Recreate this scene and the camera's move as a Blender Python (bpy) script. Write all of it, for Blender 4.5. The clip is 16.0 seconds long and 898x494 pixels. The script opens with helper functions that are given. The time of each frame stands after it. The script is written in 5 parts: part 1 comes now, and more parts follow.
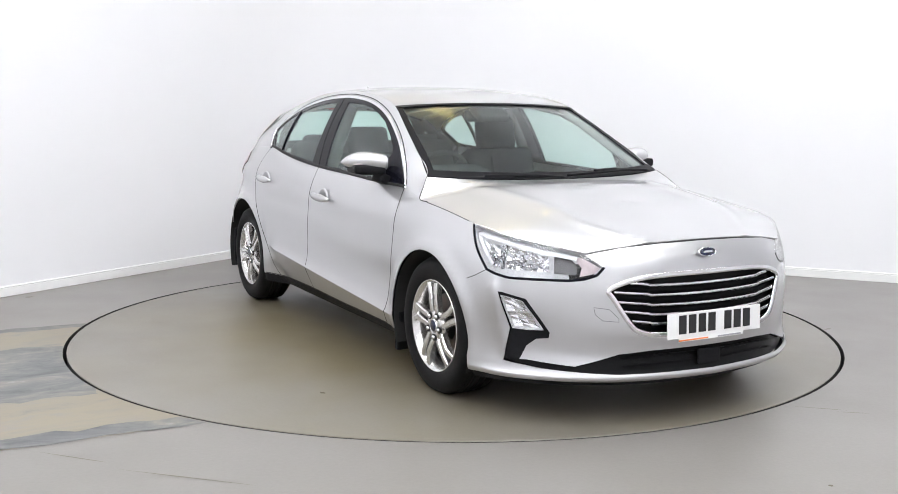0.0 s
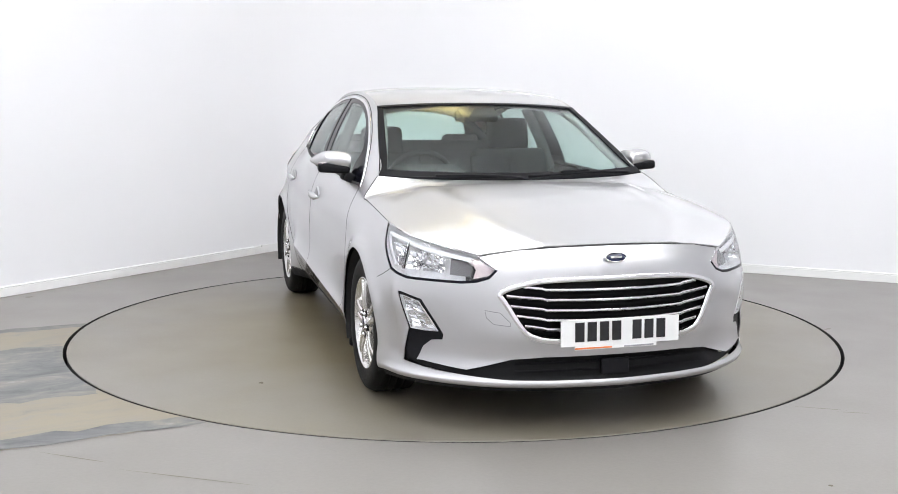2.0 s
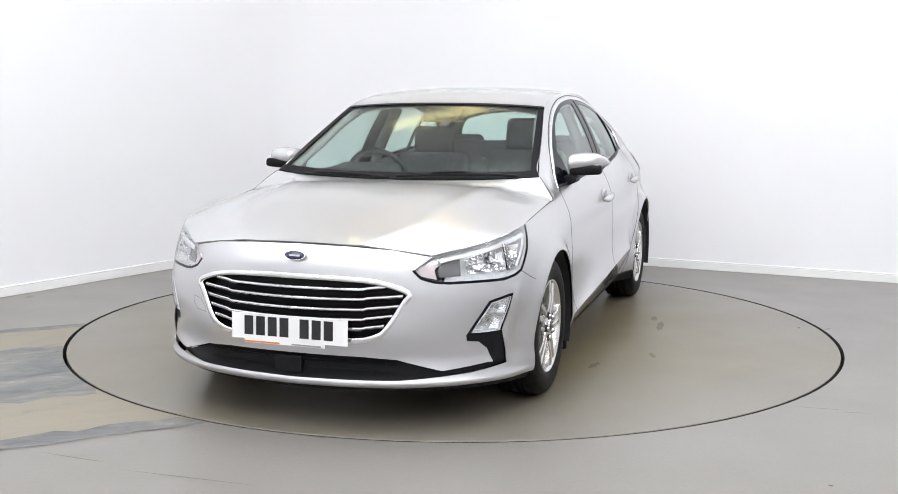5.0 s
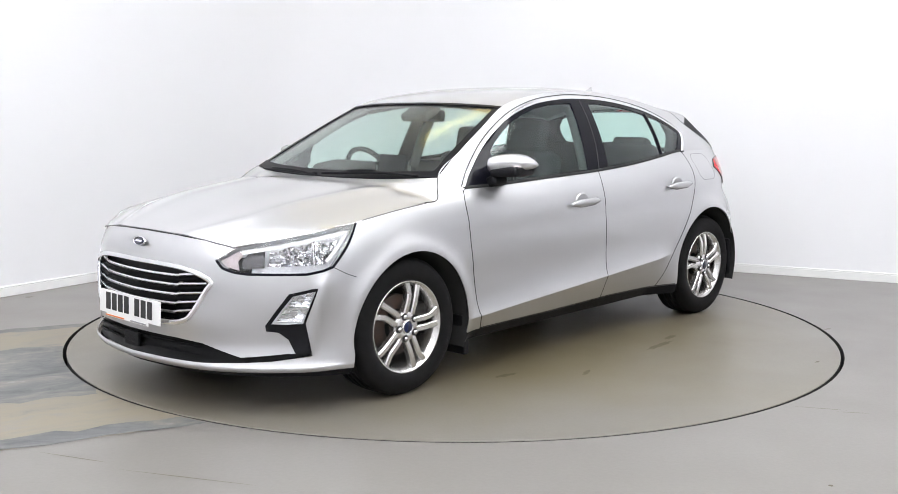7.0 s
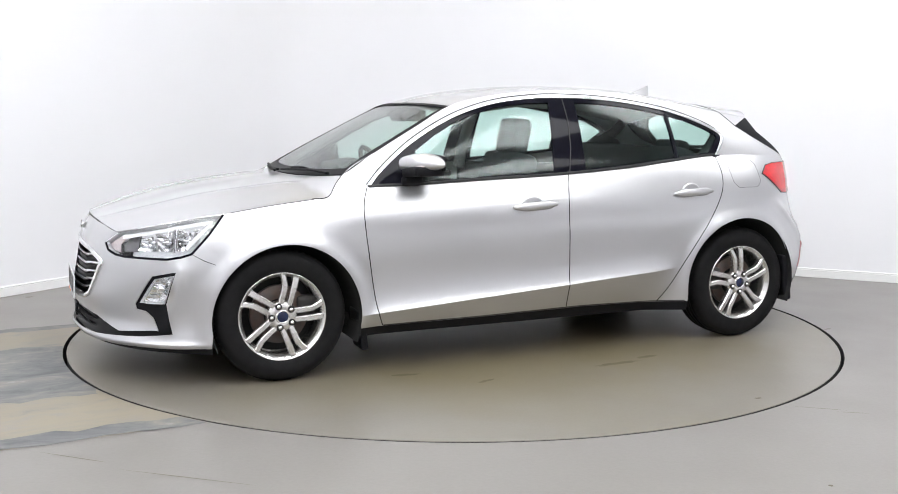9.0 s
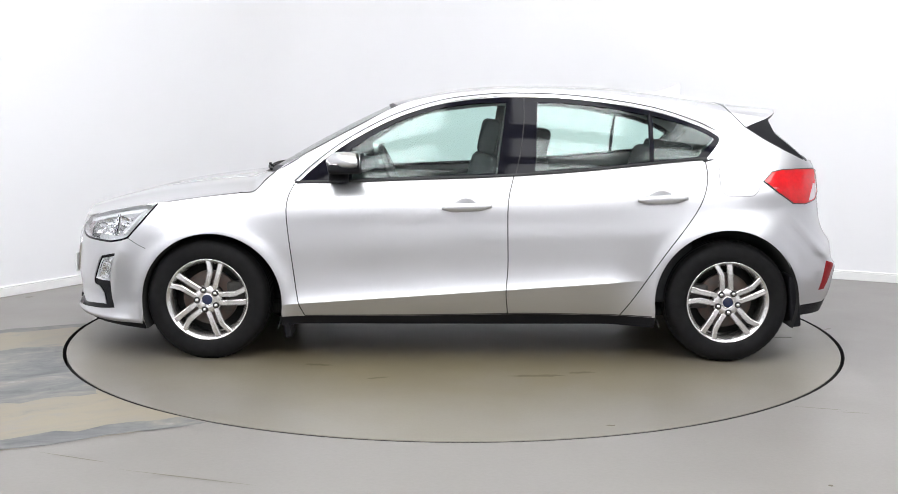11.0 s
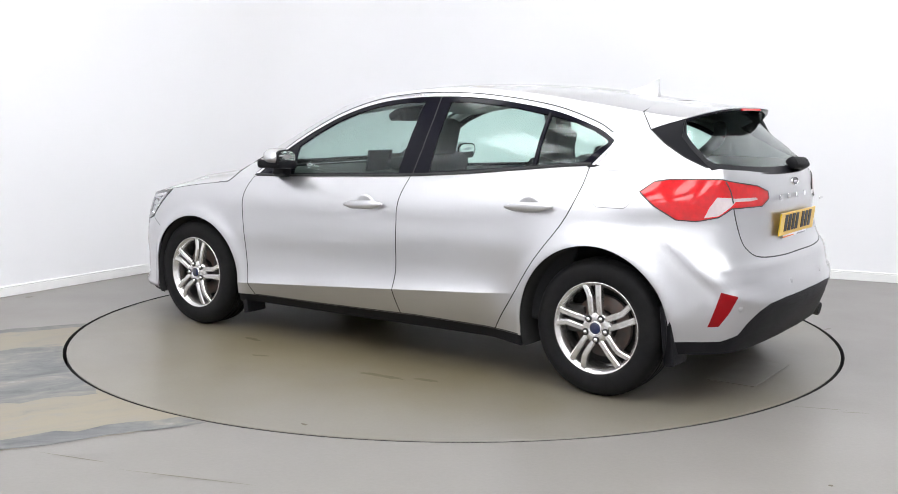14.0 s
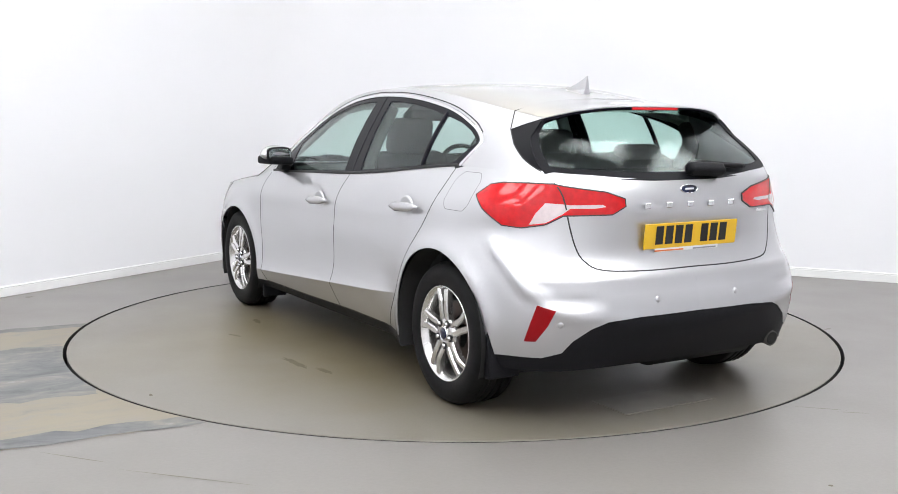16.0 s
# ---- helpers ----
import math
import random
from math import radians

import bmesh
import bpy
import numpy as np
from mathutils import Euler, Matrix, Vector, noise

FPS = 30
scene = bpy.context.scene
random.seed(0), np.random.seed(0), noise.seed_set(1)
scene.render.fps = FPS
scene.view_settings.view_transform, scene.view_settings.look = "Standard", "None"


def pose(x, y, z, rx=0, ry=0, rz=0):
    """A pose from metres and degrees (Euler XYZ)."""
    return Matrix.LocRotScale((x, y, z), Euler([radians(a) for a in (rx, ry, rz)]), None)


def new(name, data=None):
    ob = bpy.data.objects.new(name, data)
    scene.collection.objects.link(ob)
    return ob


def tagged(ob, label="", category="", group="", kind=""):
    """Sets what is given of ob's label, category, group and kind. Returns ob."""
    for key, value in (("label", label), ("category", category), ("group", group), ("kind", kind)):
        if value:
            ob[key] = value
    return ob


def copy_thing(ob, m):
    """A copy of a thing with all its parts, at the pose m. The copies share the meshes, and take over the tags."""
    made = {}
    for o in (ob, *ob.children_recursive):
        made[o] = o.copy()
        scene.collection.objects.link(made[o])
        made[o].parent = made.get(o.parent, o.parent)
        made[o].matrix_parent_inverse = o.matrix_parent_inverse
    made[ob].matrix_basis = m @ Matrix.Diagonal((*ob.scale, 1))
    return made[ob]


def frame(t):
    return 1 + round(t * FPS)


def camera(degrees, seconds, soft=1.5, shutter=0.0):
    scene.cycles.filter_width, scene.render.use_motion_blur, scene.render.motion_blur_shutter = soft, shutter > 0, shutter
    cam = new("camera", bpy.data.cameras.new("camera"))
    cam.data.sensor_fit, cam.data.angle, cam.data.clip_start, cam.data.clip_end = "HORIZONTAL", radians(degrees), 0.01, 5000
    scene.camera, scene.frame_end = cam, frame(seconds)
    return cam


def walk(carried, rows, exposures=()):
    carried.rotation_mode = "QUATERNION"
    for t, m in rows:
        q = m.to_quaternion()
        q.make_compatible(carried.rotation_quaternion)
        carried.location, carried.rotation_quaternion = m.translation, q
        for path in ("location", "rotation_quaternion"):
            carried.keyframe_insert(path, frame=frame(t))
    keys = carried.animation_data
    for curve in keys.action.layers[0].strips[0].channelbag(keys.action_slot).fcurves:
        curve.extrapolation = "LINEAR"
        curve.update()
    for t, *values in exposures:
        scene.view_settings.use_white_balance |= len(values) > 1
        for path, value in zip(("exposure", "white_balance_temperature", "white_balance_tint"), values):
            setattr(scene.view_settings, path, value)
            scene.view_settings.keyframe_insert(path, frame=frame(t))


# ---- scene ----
from mathutils import geometry

# ---------------------------------------------------------------- camera
cam = camera(47.585, 16.0, soft=0.9)
EYE = pose(0.0, -6.0753, 1.2851, 90 - 7.559, 0, 0.2606) @ pose(0, 0, 0, 0, 0, 0.3163)
walk(cam, [(0, EYE), (16, EYE)])

# ---------------------------------------------------------------- world and light
world = bpy.data.worlds.new("studio_world")
scene.world = world
world.use_nodes = True
world.node_tree.nodes["Background"].inputs[0].default_value = (0.9, 0.95, 1.0, 1)
world.node_tree.nodes["Background"].inputs[1].default_value = 0.05
PANEL_LIGHT = 6.85
scene.view_settings.exposure = 0.0


# ---------------------------------------------------------------- materials
def mat(name, base, rough=0.5, metal=0.0, coat=0.0, grain=0.0, grain_scale=30.0, stain=0.0, stain_scale=1.5,
        bump=0.0, bump_scale=200.0, emit=0.0, spec=0.5, tint=None, rough_var=0.0):
    m = bpy.data.materials.new(name)
    m.use_nodes = True
    nt = m.node_tree
    b = nt.nodes["Principled BSDF"]
    b.inputs["Base Color"].default_value = (*base, 1)
    b.inputs["Roughness"].default_value = rough
    b.inputs["Metallic"].default_value = metal
    b.inputs["Coat Weight"].default_value = coat
    b.inputs["Coat Roughness"].default_value = 0.03
    b.inputs["Specular IOR Level"].default_value = spec
    if emit:
        b.inputs["Emission Color"].default_value = (*base, 1)
        b.inputs["Emission Strength"].default_value = emit
    tex = nt.nodes.new("ShaderNodeTexCoord")
    colour = None

    def noise_node(scale, detail=4.0):
        n = nt.nodes.new("ShaderNodeTexNoise")
        n.inputs["Scale"].default_value = scale
        n.inputs["Detail"].default_value = detail
        nt.links.new(tex.outputs["Object"], n.inputs["Vector"])
        return n

    for amount, scale, other in ((stain, stain_scale, tint), (grain, grain_scale, None)):
        if not amount:
            continue
        n = noise_node(scale)
        ramp = nt.nodes.new("ShaderNodeMapRange")
        ramp.inputs["From Min"].default_value, ramp.inputs["From Max"].default_value = 0.35, 0.68
        ramp.inputs["To Min"].default_value, ramp.inputs["To Max"].default_value = 0.0, amount
        nt.links.new(n.outputs["Fac"], ramp.inputs["Value"])
        mix = nt.nodes.new("ShaderNodeMix")
        mix.data_type = "RGBA"
        nt.links.new(ramp.outputs["Result"], mix.inputs["Factor"])
        if colour is None:
            mix.inputs["A"].default_value = (*base, 1)
        else:
            nt.links.new(colour, mix.inputs["A"])
        second = other or tuple(c * 0.45 for c in base)
        mix.inputs["B"].default_value = (*second, 1)
        colour = mix.outputs["Result"]
    if colour is not None:
        nt.links.new(colour, b.inputs["Base Color"])
    if rough_var:
        n = noise_node(stain_scale * 2.3)
        ramp = nt.nodes.new("ShaderNodeMapRange")
        ramp.inputs["To Min"].default_value = max(0.02, rough - rough_var)
        ramp.inputs["To Max"].default_value = rough + rough_var
        nt.links.new(n.outputs["Fac"], ramp.inputs["Value"])
        nt.links.new(ramp.outputs["Result"], b.inputs["Roughness"])
    if bump:
        n = noise_node(bump_scale, 2.0)
        bn = nt.nodes.new("ShaderNodeBump")
        bn.inputs["Strength"].default_value = bump
        bn.inputs["Distance"].default_value = 0.002
        nt.links.new(n.outputs["Fac"], bn.inputs["Height"])
        nt.links.new(bn.outputs["Normal"], b.inputs["Normal"])
    return m


def glass(name, colour, gloss=0.01, base_gloss=0.02):
    m = bpy.data.materials.new(name)
    m.use_nodes = True
    nt = m.node_tree
    nt.nodes.clear()
    out = nt.nodes.new("ShaderNodeOutputMaterial")
    mix = nt.nodes.new("ShaderNodeMixShader")
    face = nt.nodes.new("ShaderNodeLayerWeight")
    face.inputs["Blend"].default_value = 0.5
    power = nt.nodes.new("ShaderNodeMath")
    power.operation = "POWER"
    power.inputs[1].default_value = 5.0
    nt.links.new(face.outputs["Facing"], power.inputs[0])
    fres = nt.nodes.new("ShaderNodeMath")
    fres.operation = "MULTIPLY_ADD"
    fres.inputs[1].default_value = 1.0 - base_gloss
    fres.inputs[2].default_value = base_gloss
    nt.links.new(power.outputs[0], fres.inputs[0])
    tr = nt.nodes.new("ShaderNodeBsdfTransparent")
    tr.inputs["Color"].default_value = (*colour, 1)
    gl = nt.nodes.new("ShaderNodeBsdfGlossy")
    gl.inputs["Roughness"].default_value = gloss
    nt.links.new(fres.outputs[0], mix.inputs["Fac"])
    nt.links.new(tr.outputs["BSDF"], mix.inputs[1])
    nt.links.new(gl.outputs["BSDF"], mix.inputs[2])
    nt.links.new(mix.outputs["Shader"], out.inputs["Surface"])
    return m


PAINT = mat("silver_paint", (0.58, 0.58, 0.595), 0.37, 0.92, 1.0, grain=0.10, grain_scale=900, stain=0.04, stain_scale=2.0)
BLACK = mat("black_plastic", (0.010, 0.010, 0.012), 0.5, spec=0.13, grain=0.3, grain_scale=60, bump=0.25, bump_scale=900)
GLOSS = mat("gloss_black", (0.006, 0.006, 0.010), 0.06, spec=0.12)
BORDER = mat("black_glass_print", (0.006, 0.006, 0.008), 0.4, spec=0.08)
GRILLE_BLACK = mat("grille_black", (0.006, 0.006, 0.007), 0.35, spec=0.15)
SEAL = mat("black_rubber_seal", (0.012, 0.012, 0.013), 0.6)
CHROME = mat("chrome", (0.82, 0.82, 0.83), 0.09, 1.0)
SATIN = mat("satin_chrome", (0.72, 0.72, 0.73), 0.2, 1.0)
ALLOY = mat("silver_alloy", (0.74, 0.73, 0.72), 0.24, 0.9, 0.5, grain=0.25, grain_scale=40)
# Base darkened for the shade inside the wheels; the tailpipe shares it.
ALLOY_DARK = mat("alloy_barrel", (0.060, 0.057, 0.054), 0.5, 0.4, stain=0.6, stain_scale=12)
TYRE = mat("tyre_rubber", (0.009, 0.009, 0.010), 0.6, spec=0.14, grain=0.4, grain_scale=25, stain=0.3, stain_scale=8, tint=(0.016, 0.015, 0.013), bump=0.3, bump_scale=300)
DISC = mat("brake_steel", (0.075, 0.065, 0.06), 0.45, 0.4, stain=0.4, stain_scale=18, tint=(0.16, 0.08, 0.05))
CAVITY = mat("wheel_arch_liner", (0.012, 0.012, 0.012), 0.9, grain=0.4)
GLASS = glass("tinted_window_glass", (0.885, 0.968, 0.945), 0.10, 0.034)
SCREEN = glass("windscreen_glass", (0.905, 0.972, 0.952), 0.12, 0.085)
PRIVACY = glass("rear_window_glass", (0.86, 0.955, 0.925), 0.11, 0.026)
CLEAR = glass("clear_lamp_cover", (0.975, 0.98, 0.985))
RED = mat("red_lamp_lens", (0.60, 0.005, 0.009), 0.14, coat=0.5, grain=0.35, grain_scale=40, spec=0.3)
RED_DARK = mat("dark_red_reflector", (0.26, 0.003, 0.006), 0.3, spec=0.2, grain=0.5, grain_scale=400)
LENS = mat("clear_white_lens", (0.66, 0.56, 0.57), 0.15, 0.1, 1.0, grain=0.25, grain_scale=35)
DRL = mat("frosted_white_light_guide", (0.86, 0.86, 0.88), 0.3, coat=0.6)
REFLECT = mat("lamp_reflector", (0.90, 0.90, 0.92), 0.2, 0.15, grain=0.22, grain_scale=55)
AMBER = mat("smoked_lens", (0.10, 0.095, 0.10), 0.15, coat=1.0)
FABRIC = mat("charcoal_seat_fabric", (0.035, 0.036, 0.040), 0.95, spec=0.1, grain=0.15, grain_scale=60, stain=0.2, stain_scale=9)
DASH = mat("dark_dashboard_vinyl", (0.024, 0.025, 0.027), 0.7, spec=0.2, bump=0.2, bump_scale=700, grain=0.3)
# The grey lining darkened, with the shade on the centre pillars in its colour.
PILLAR = mat("shaded_pillar_trim", (0.16, 0.16, 0.16), 0.8, grain=0.2, grain_scale=120)
LINING = mat("grey_headlining", (0.34, 0.34, 0.33), 0.95, grain=0.25, grain_scale=200)
YELLOW = mat("yellow_plate", (0.76, 0.46, 0.02), 0.35, coat=0.4, grain=0.06, grain_scale=200)
WHITE = mat("white_plate", (0.80, 0.80, 0.80), 0.35, coat=0.4, grain=0.05, grain_scale=200)
INK = mat("black_print", (0.012, 0.012, 0.014), 0.45)
ORANGE = mat("orange_print", (0.75, 0.22, 0.06), 0.5)
GREY_INK = mat("grey_print", (0.30, 0.30, 0.32), 0.5)
BLUE = mat("blue_enamel", (0.008, 0.014, 0.05), 0.15, coat=0.4)
WALL = mat("white_wall_paint", (0.81, 0.81, 0.835), 0.75, stain=0.05, stain_scale=0.6, bump=0.08, bump_scale=160)
SKIRT = mat("white_gloss_skirting", (0.80, 0.80, 0.80), 0.4, grain=0.05, grain_scale=6)
CEIL = mat("white_ceiling", (0.78, 0.78, 0.78), 0.9, grain=0.05)
DIFFUSER = mat("lit_diffuser", (0.968, 0.98, 0.995), 0.6, emit=PANEL_LIGHT)
WARM = mat("warm_lamp_tube", (1.0, 0.84, 0.40), 0.6, emit=5.0)
FRAME_M = mat("white_metal_frame", (0.7, 0.7, 0.7), 0.4, 0.2)
# Near black, standing for shade in the rim gap, nut holes and tailpipe.
PIT = mat("dark_gap", (0.010, 0.010, 0.010), 0.9)
FLOOR = mat("grey_painted_floor", (0.200, 0.188, 0.178), 0.36, stain=0.35, stain_scale=0.9, tint=(0.172, 0.158, 0.140), grain=0.10, grain_scale=55, bump=0.12, bump_scale=90, rough_var=0.08)
DECK = mat("grey_turntable_paint", (0.178, 0.165, 0.147), 0.34, stain=0.65, stain_scale=0.8, tint=(0.160, 0.140, 0.096), grain=0.10, grain_scale=60, bump=0.12, bump_scale=90, rough_var=0.08)


def worn_floor(name, stops, along, seed, rough):
    """Streaked, scraped old floor: colours along a noise stretched in the direction of wear."""
    m = bpy.data.materials.new(name)
    m.use_nodes = True
    nt = m.node_tree
    b = nt.nodes["Principled BSDF"]
    b.inputs["Roughness"].default_value = rough
    tex = nt.nodes.new("ShaderNodeTexCoord")
    turn = nt.nodes.new("ShaderNodeMapping")
    turn.vector_type = "TEXTURE"
    turn.inputs["Rotation"].default_value = (0, 0, radians(along))
    turn.inputs["Location"].default_value = (seed, seed * 0.7, 0)
    turn.inputs["Scale"].default_value = (1.0, 0.45, 1.0)
    nt.links.new(tex.outputs["Object"], turn.inputs["Vector"])
    big = nt.nodes.new("ShaderNodeTexNoise")
    big.inputs["Scale"].default_value, big.inputs["Detail"].default_value = 3.0, 10.0
    big.inputs["Roughness"].default_value, big.inputs["Distortion"].default_value = 0.68, 0.7
    nt.links.new(turn.outputs["Vector"], big.inputs["Vector"])
    ramp_ = nt.nodes.new("ShaderNodeValToRGB")
    el = ramp_.color_ramp.elements
    while len(el) < len(stops):
        el.new(0.5)
    for e, (at, c) in zip(el, stops):
        e.position, e.color = at, (*c, 1)
    nt.links.new(big.outputs["Fac"], ramp_.inputs["Fac"])
    nt.links.new(ramp_.outputs["Color"], b.inputs["Base Color"])
    bn = nt.nodes.new("ShaderNodeBump")
    bn.inputs["Strength"].default_value, bn.inputs["Distance"].default_value = 0.3, 0.002
    nt.links.new(big.outputs["Fac"], bn.inputs["Height"])
    nt.links.new(bn.outputs["Normal"], b.inputs["Normal"])
    return m


OLD_YELLOW = worn_floor("worn_cream_floor", [(0.30, (0.15, 0.145, 0.135)), (0.40, (0.205, 0.185, 0.150)), (0.53, (0.228, 0.198, 0.148)), (0.66, (0.205, 0.188, 0.162))], 26, 1.3, 0.5)
OLD_GREY = worn_floor("worn_bare_concrete", [(0.32, (0.062, 0.064, 0.070)), (0.44, (0.115, 0.117, 0.122)), (0.54, (0.150, 0.150, 0.148)), (0.62, (0.195, 0.185, 0.165)), (0.72, (0.30, 0.30, 0.29))], 26, 4.1, 0.55)


def browned_deck(m):
    """Browner and darker towards the deck's middle, broken by noise, fading at the rim."""
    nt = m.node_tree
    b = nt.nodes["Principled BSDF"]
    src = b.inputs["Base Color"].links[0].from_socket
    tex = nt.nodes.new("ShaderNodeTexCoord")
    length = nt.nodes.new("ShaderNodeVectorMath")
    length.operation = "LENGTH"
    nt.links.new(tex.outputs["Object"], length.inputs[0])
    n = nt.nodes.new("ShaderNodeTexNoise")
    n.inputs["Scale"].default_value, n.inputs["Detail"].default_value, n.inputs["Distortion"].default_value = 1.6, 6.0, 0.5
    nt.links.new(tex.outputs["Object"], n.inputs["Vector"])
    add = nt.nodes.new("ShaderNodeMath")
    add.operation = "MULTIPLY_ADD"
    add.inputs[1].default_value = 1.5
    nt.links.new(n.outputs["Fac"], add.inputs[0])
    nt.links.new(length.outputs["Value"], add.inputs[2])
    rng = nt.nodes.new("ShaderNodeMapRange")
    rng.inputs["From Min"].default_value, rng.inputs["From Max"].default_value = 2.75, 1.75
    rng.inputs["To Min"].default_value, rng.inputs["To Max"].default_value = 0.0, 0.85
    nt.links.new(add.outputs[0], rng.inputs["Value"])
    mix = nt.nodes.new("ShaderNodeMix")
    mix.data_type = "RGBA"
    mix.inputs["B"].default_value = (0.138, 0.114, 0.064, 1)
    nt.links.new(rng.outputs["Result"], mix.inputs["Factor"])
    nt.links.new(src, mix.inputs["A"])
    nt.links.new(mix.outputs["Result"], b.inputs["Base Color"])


browned_deck(DECK)
MARK = mat("dark_scuff", (0.11, 0.09, 0.06), 0.6, grain=0.4)
STAIN = mat("brown_stain", (0.095, 0.080, 0.050), 0.45, stain=0.7, stain_scale=9, tint=(0.135, 0.115, 0.075))


# ---------------------------------------------------------------- building helpers
def mesh_ob(name, verts, faces, material, parent=None, label="", smooth=True, normals=None):
    me = bpy.data.meshes.new(name)
    me.from_pydata([tuple(map(float, v)) for v in verts], [], [tuple(map(int, f)) for f in faces])
    if smooth:
        me.polygons.foreach_set("use_smooth", [True] * len(me.polygons))
    if normals is not None:
        me.normals_split_custom_set_from_vertices([tuple(map(float, n)) for n in normals])
    me.materials.append(material)
    me.update()
    ob = new(name, me)
    ob.parent = parent
    if label:
        ob["label"] = label
    return ob


def part(name, bm, material, parent, label="", smooth=False):
    me = bpy.data.meshes.new(name)
    bm.normal_update()
    bm.to_mesh(me)
    bm.free()
    if smooth:
        me.polygons.foreach_set("use_smooth", [True] * len(me.polygons))
    me.materials.append(material)
    ob = new(name, me)
    ob.parent = parent
    if label:
        ob["label"] = label
    return ob


def empty(name, label, category, group="", kind=""):
    ob = new(name)
    ob.empty_display_size = 0.1
    return tagged(ob, label, category, group, kind)


def add_box(bm, size, m, bevel=0.0, seg=2):
    made = bmesh.ops.create_cube(bm, size=1.0, matrix=m @ Matrix.Diagonal((*size, 1)))
    if bevel:
        edges = list({e for v in made["verts"] for e in v.link_edges})
        bmesh.ops.bevel(bm, geom=edges, offset=bevel, segments=seg, affect="EDGES", profile=0.6)
    return bm


def box(size, m=None, bevel=0.0, seg=2):
    return add_box(bmesh.new(), size, m or Matrix(), bevel, seg)


def lathe(profile, n=64, closed=False):
    """Faces of a profile of (radius, along) turned round the y axis."""
    verts, faces, k = [], [], len(profile)
    for i in range(n):
        a = 2 * math.pi * i / n
        for r, y in profile:
            verts.append((r * math.cos(a), y, r * math.sin(a)))
    for i in range(n):
        j = (i + 1) % n
        for q in range(k if closed else k - 1):
            w = (q + 1) % k
            faces.append((i * k + q, j * k + q, j * k + w, i * k + w))
    return verts, faces


def curve_through(points, n):
    """n places along a smooth curve through the points."""
    p = np.array(points, float)
    if len(p) == 2:
        t = np.linspace(0, 1, n)[:, None]
        return p[0] * (1 - t) + p[1] * t
    q = np.vstack([2 * p[0] - p[1], p, 2 * p[-1] - p[-2]])
    u = np.linspace(0, len(p) - 1, n)
    i = np.minimum(u.astype(int), len(p) - 2)
    f = (u - i)[:, None]
    a, b, c, d = q[i], q[i + 1], q[i + 2], q[i + 3]
    return 0.5 * (2 * b + (c - a) * f + (2 * a - 5 * b + 4 * c - d) * f ** 2 + (3 * b - a - 3 * c + d) * f ** 3)


def straight(points, step=0.02, closed=False):
    """Places along a polyline, no further apart than step."""
    p = [np.array(q, float) for q in points]
    if closed:
        p.append(p[0])
    out = [p[0]]
    for a, b in zip(p, p[1:]):
        n = max(1, int(math.ceil(np.linalg.norm(b - a) / step)))
        out += [a + (b - a) * (k / n) for k in range(1, n + 1)]
    return np.array(out[:-1] if closed else out)


def grid_faces(nu, nv, flip=False):
    out = []
    for i in range(nu - 1):
        for j in range(nv - 1):
            q = (i * nv + j, i * nv + j + 1, (i + 1) * nv + j + 1, (i + 1) * nv + j)
            out.append(q[::-1] if flip else q)
    return out


def thick(verts, faces, normals, depth):
    """A sheet closed to a plate: the back lies depth behind the front."""
    v, n, k = np.array(verts), np.array(normals), len(verts)
    count = {}
    for f in faces:
        for a, b in zip(f, (*f[1:], f[0])):
            count[(a, b)] = 1
    rim = [(a, b) for (a, b) in count if (b, a) not in count and max(abs(v[a, 1]), abs(v[b, 1])) > 0.004]
    used = sorted({i for e in rim for i in e})
    # the rim has vertices of its own, so that the edge stays sharp
    front = {i: 2 * k + q for q, i in enumerate(used)}
    back = {i: 2 * k + len(used) + q for q, i in enumerate(used)}
    allv = np.vstack([v, v - n * depth, v[used], (v - n * depth)[used]])
    side = {i: np.zeros(3) for i in used}
    for a, b in rim:
        e = np.cross(v[b] - v[a], n[a])
        side[a] += e
        side[b] += e
    sn = np.array([side[i] / (np.linalg.norm(side[i]) + 1e-9) for i in used])
    alln = np.vstack([n, -n, sn, sn])
    allf = list(faces) + [tuple(q + k for q in f[::-1]) for f in faces]
    allf += [(front[a], back[a], back[b], front[b]) for a, b in rim]
    return allv, allf, alln


def mirrored(verts, faces, normals=None):
    m = np.array([1, -1, 1.0])
    return np.array(verts) * m, [tuple(f[::-1]) for f in faces], None if normals is None else np.array(normals) * m


# ---------------------------------------------------------------- the car's surfaces: x ahead, y to its left, z up
PLAN = [(2.235, -0.12), (2.235, 0.0), (2.222, 0.16), (2.195, 0.32), (2.135, 0.49), (2.02, 0.66), (1.88, 0.785), (1.74, 0.846),
        (1.58, 0.878), (1.32, 0.888), (0.9, 0.885), (0.45, 0.885), (0.0, 0.885), (-0.45, 0.885), (-0.9, 0.885), (-1.35, 0.885),
        (-1.58, 0.868), (-1.74, 0.825), (-1.86, 0.755), (-1.945, 0.655), (-1.995, 0.5), (-2.022, 0.32), (-2.034, 0.16), (-2.037, 0.0), (-2.037, -0.12)]
_p = curve_through(PLAN, 2401)
_k = (_p[:, 1] >= -1e-4)
PX = _p[_k]
PX[0], PX[-1] = (2.235, 0.0), (-2.037, 0.0)
PS = np.concatenate([[0], np.cumsum(np.linalg.norm(np.diff(PX, axis=0), axis=1))])
_t = np.gradient(PX, PS, axis=0)
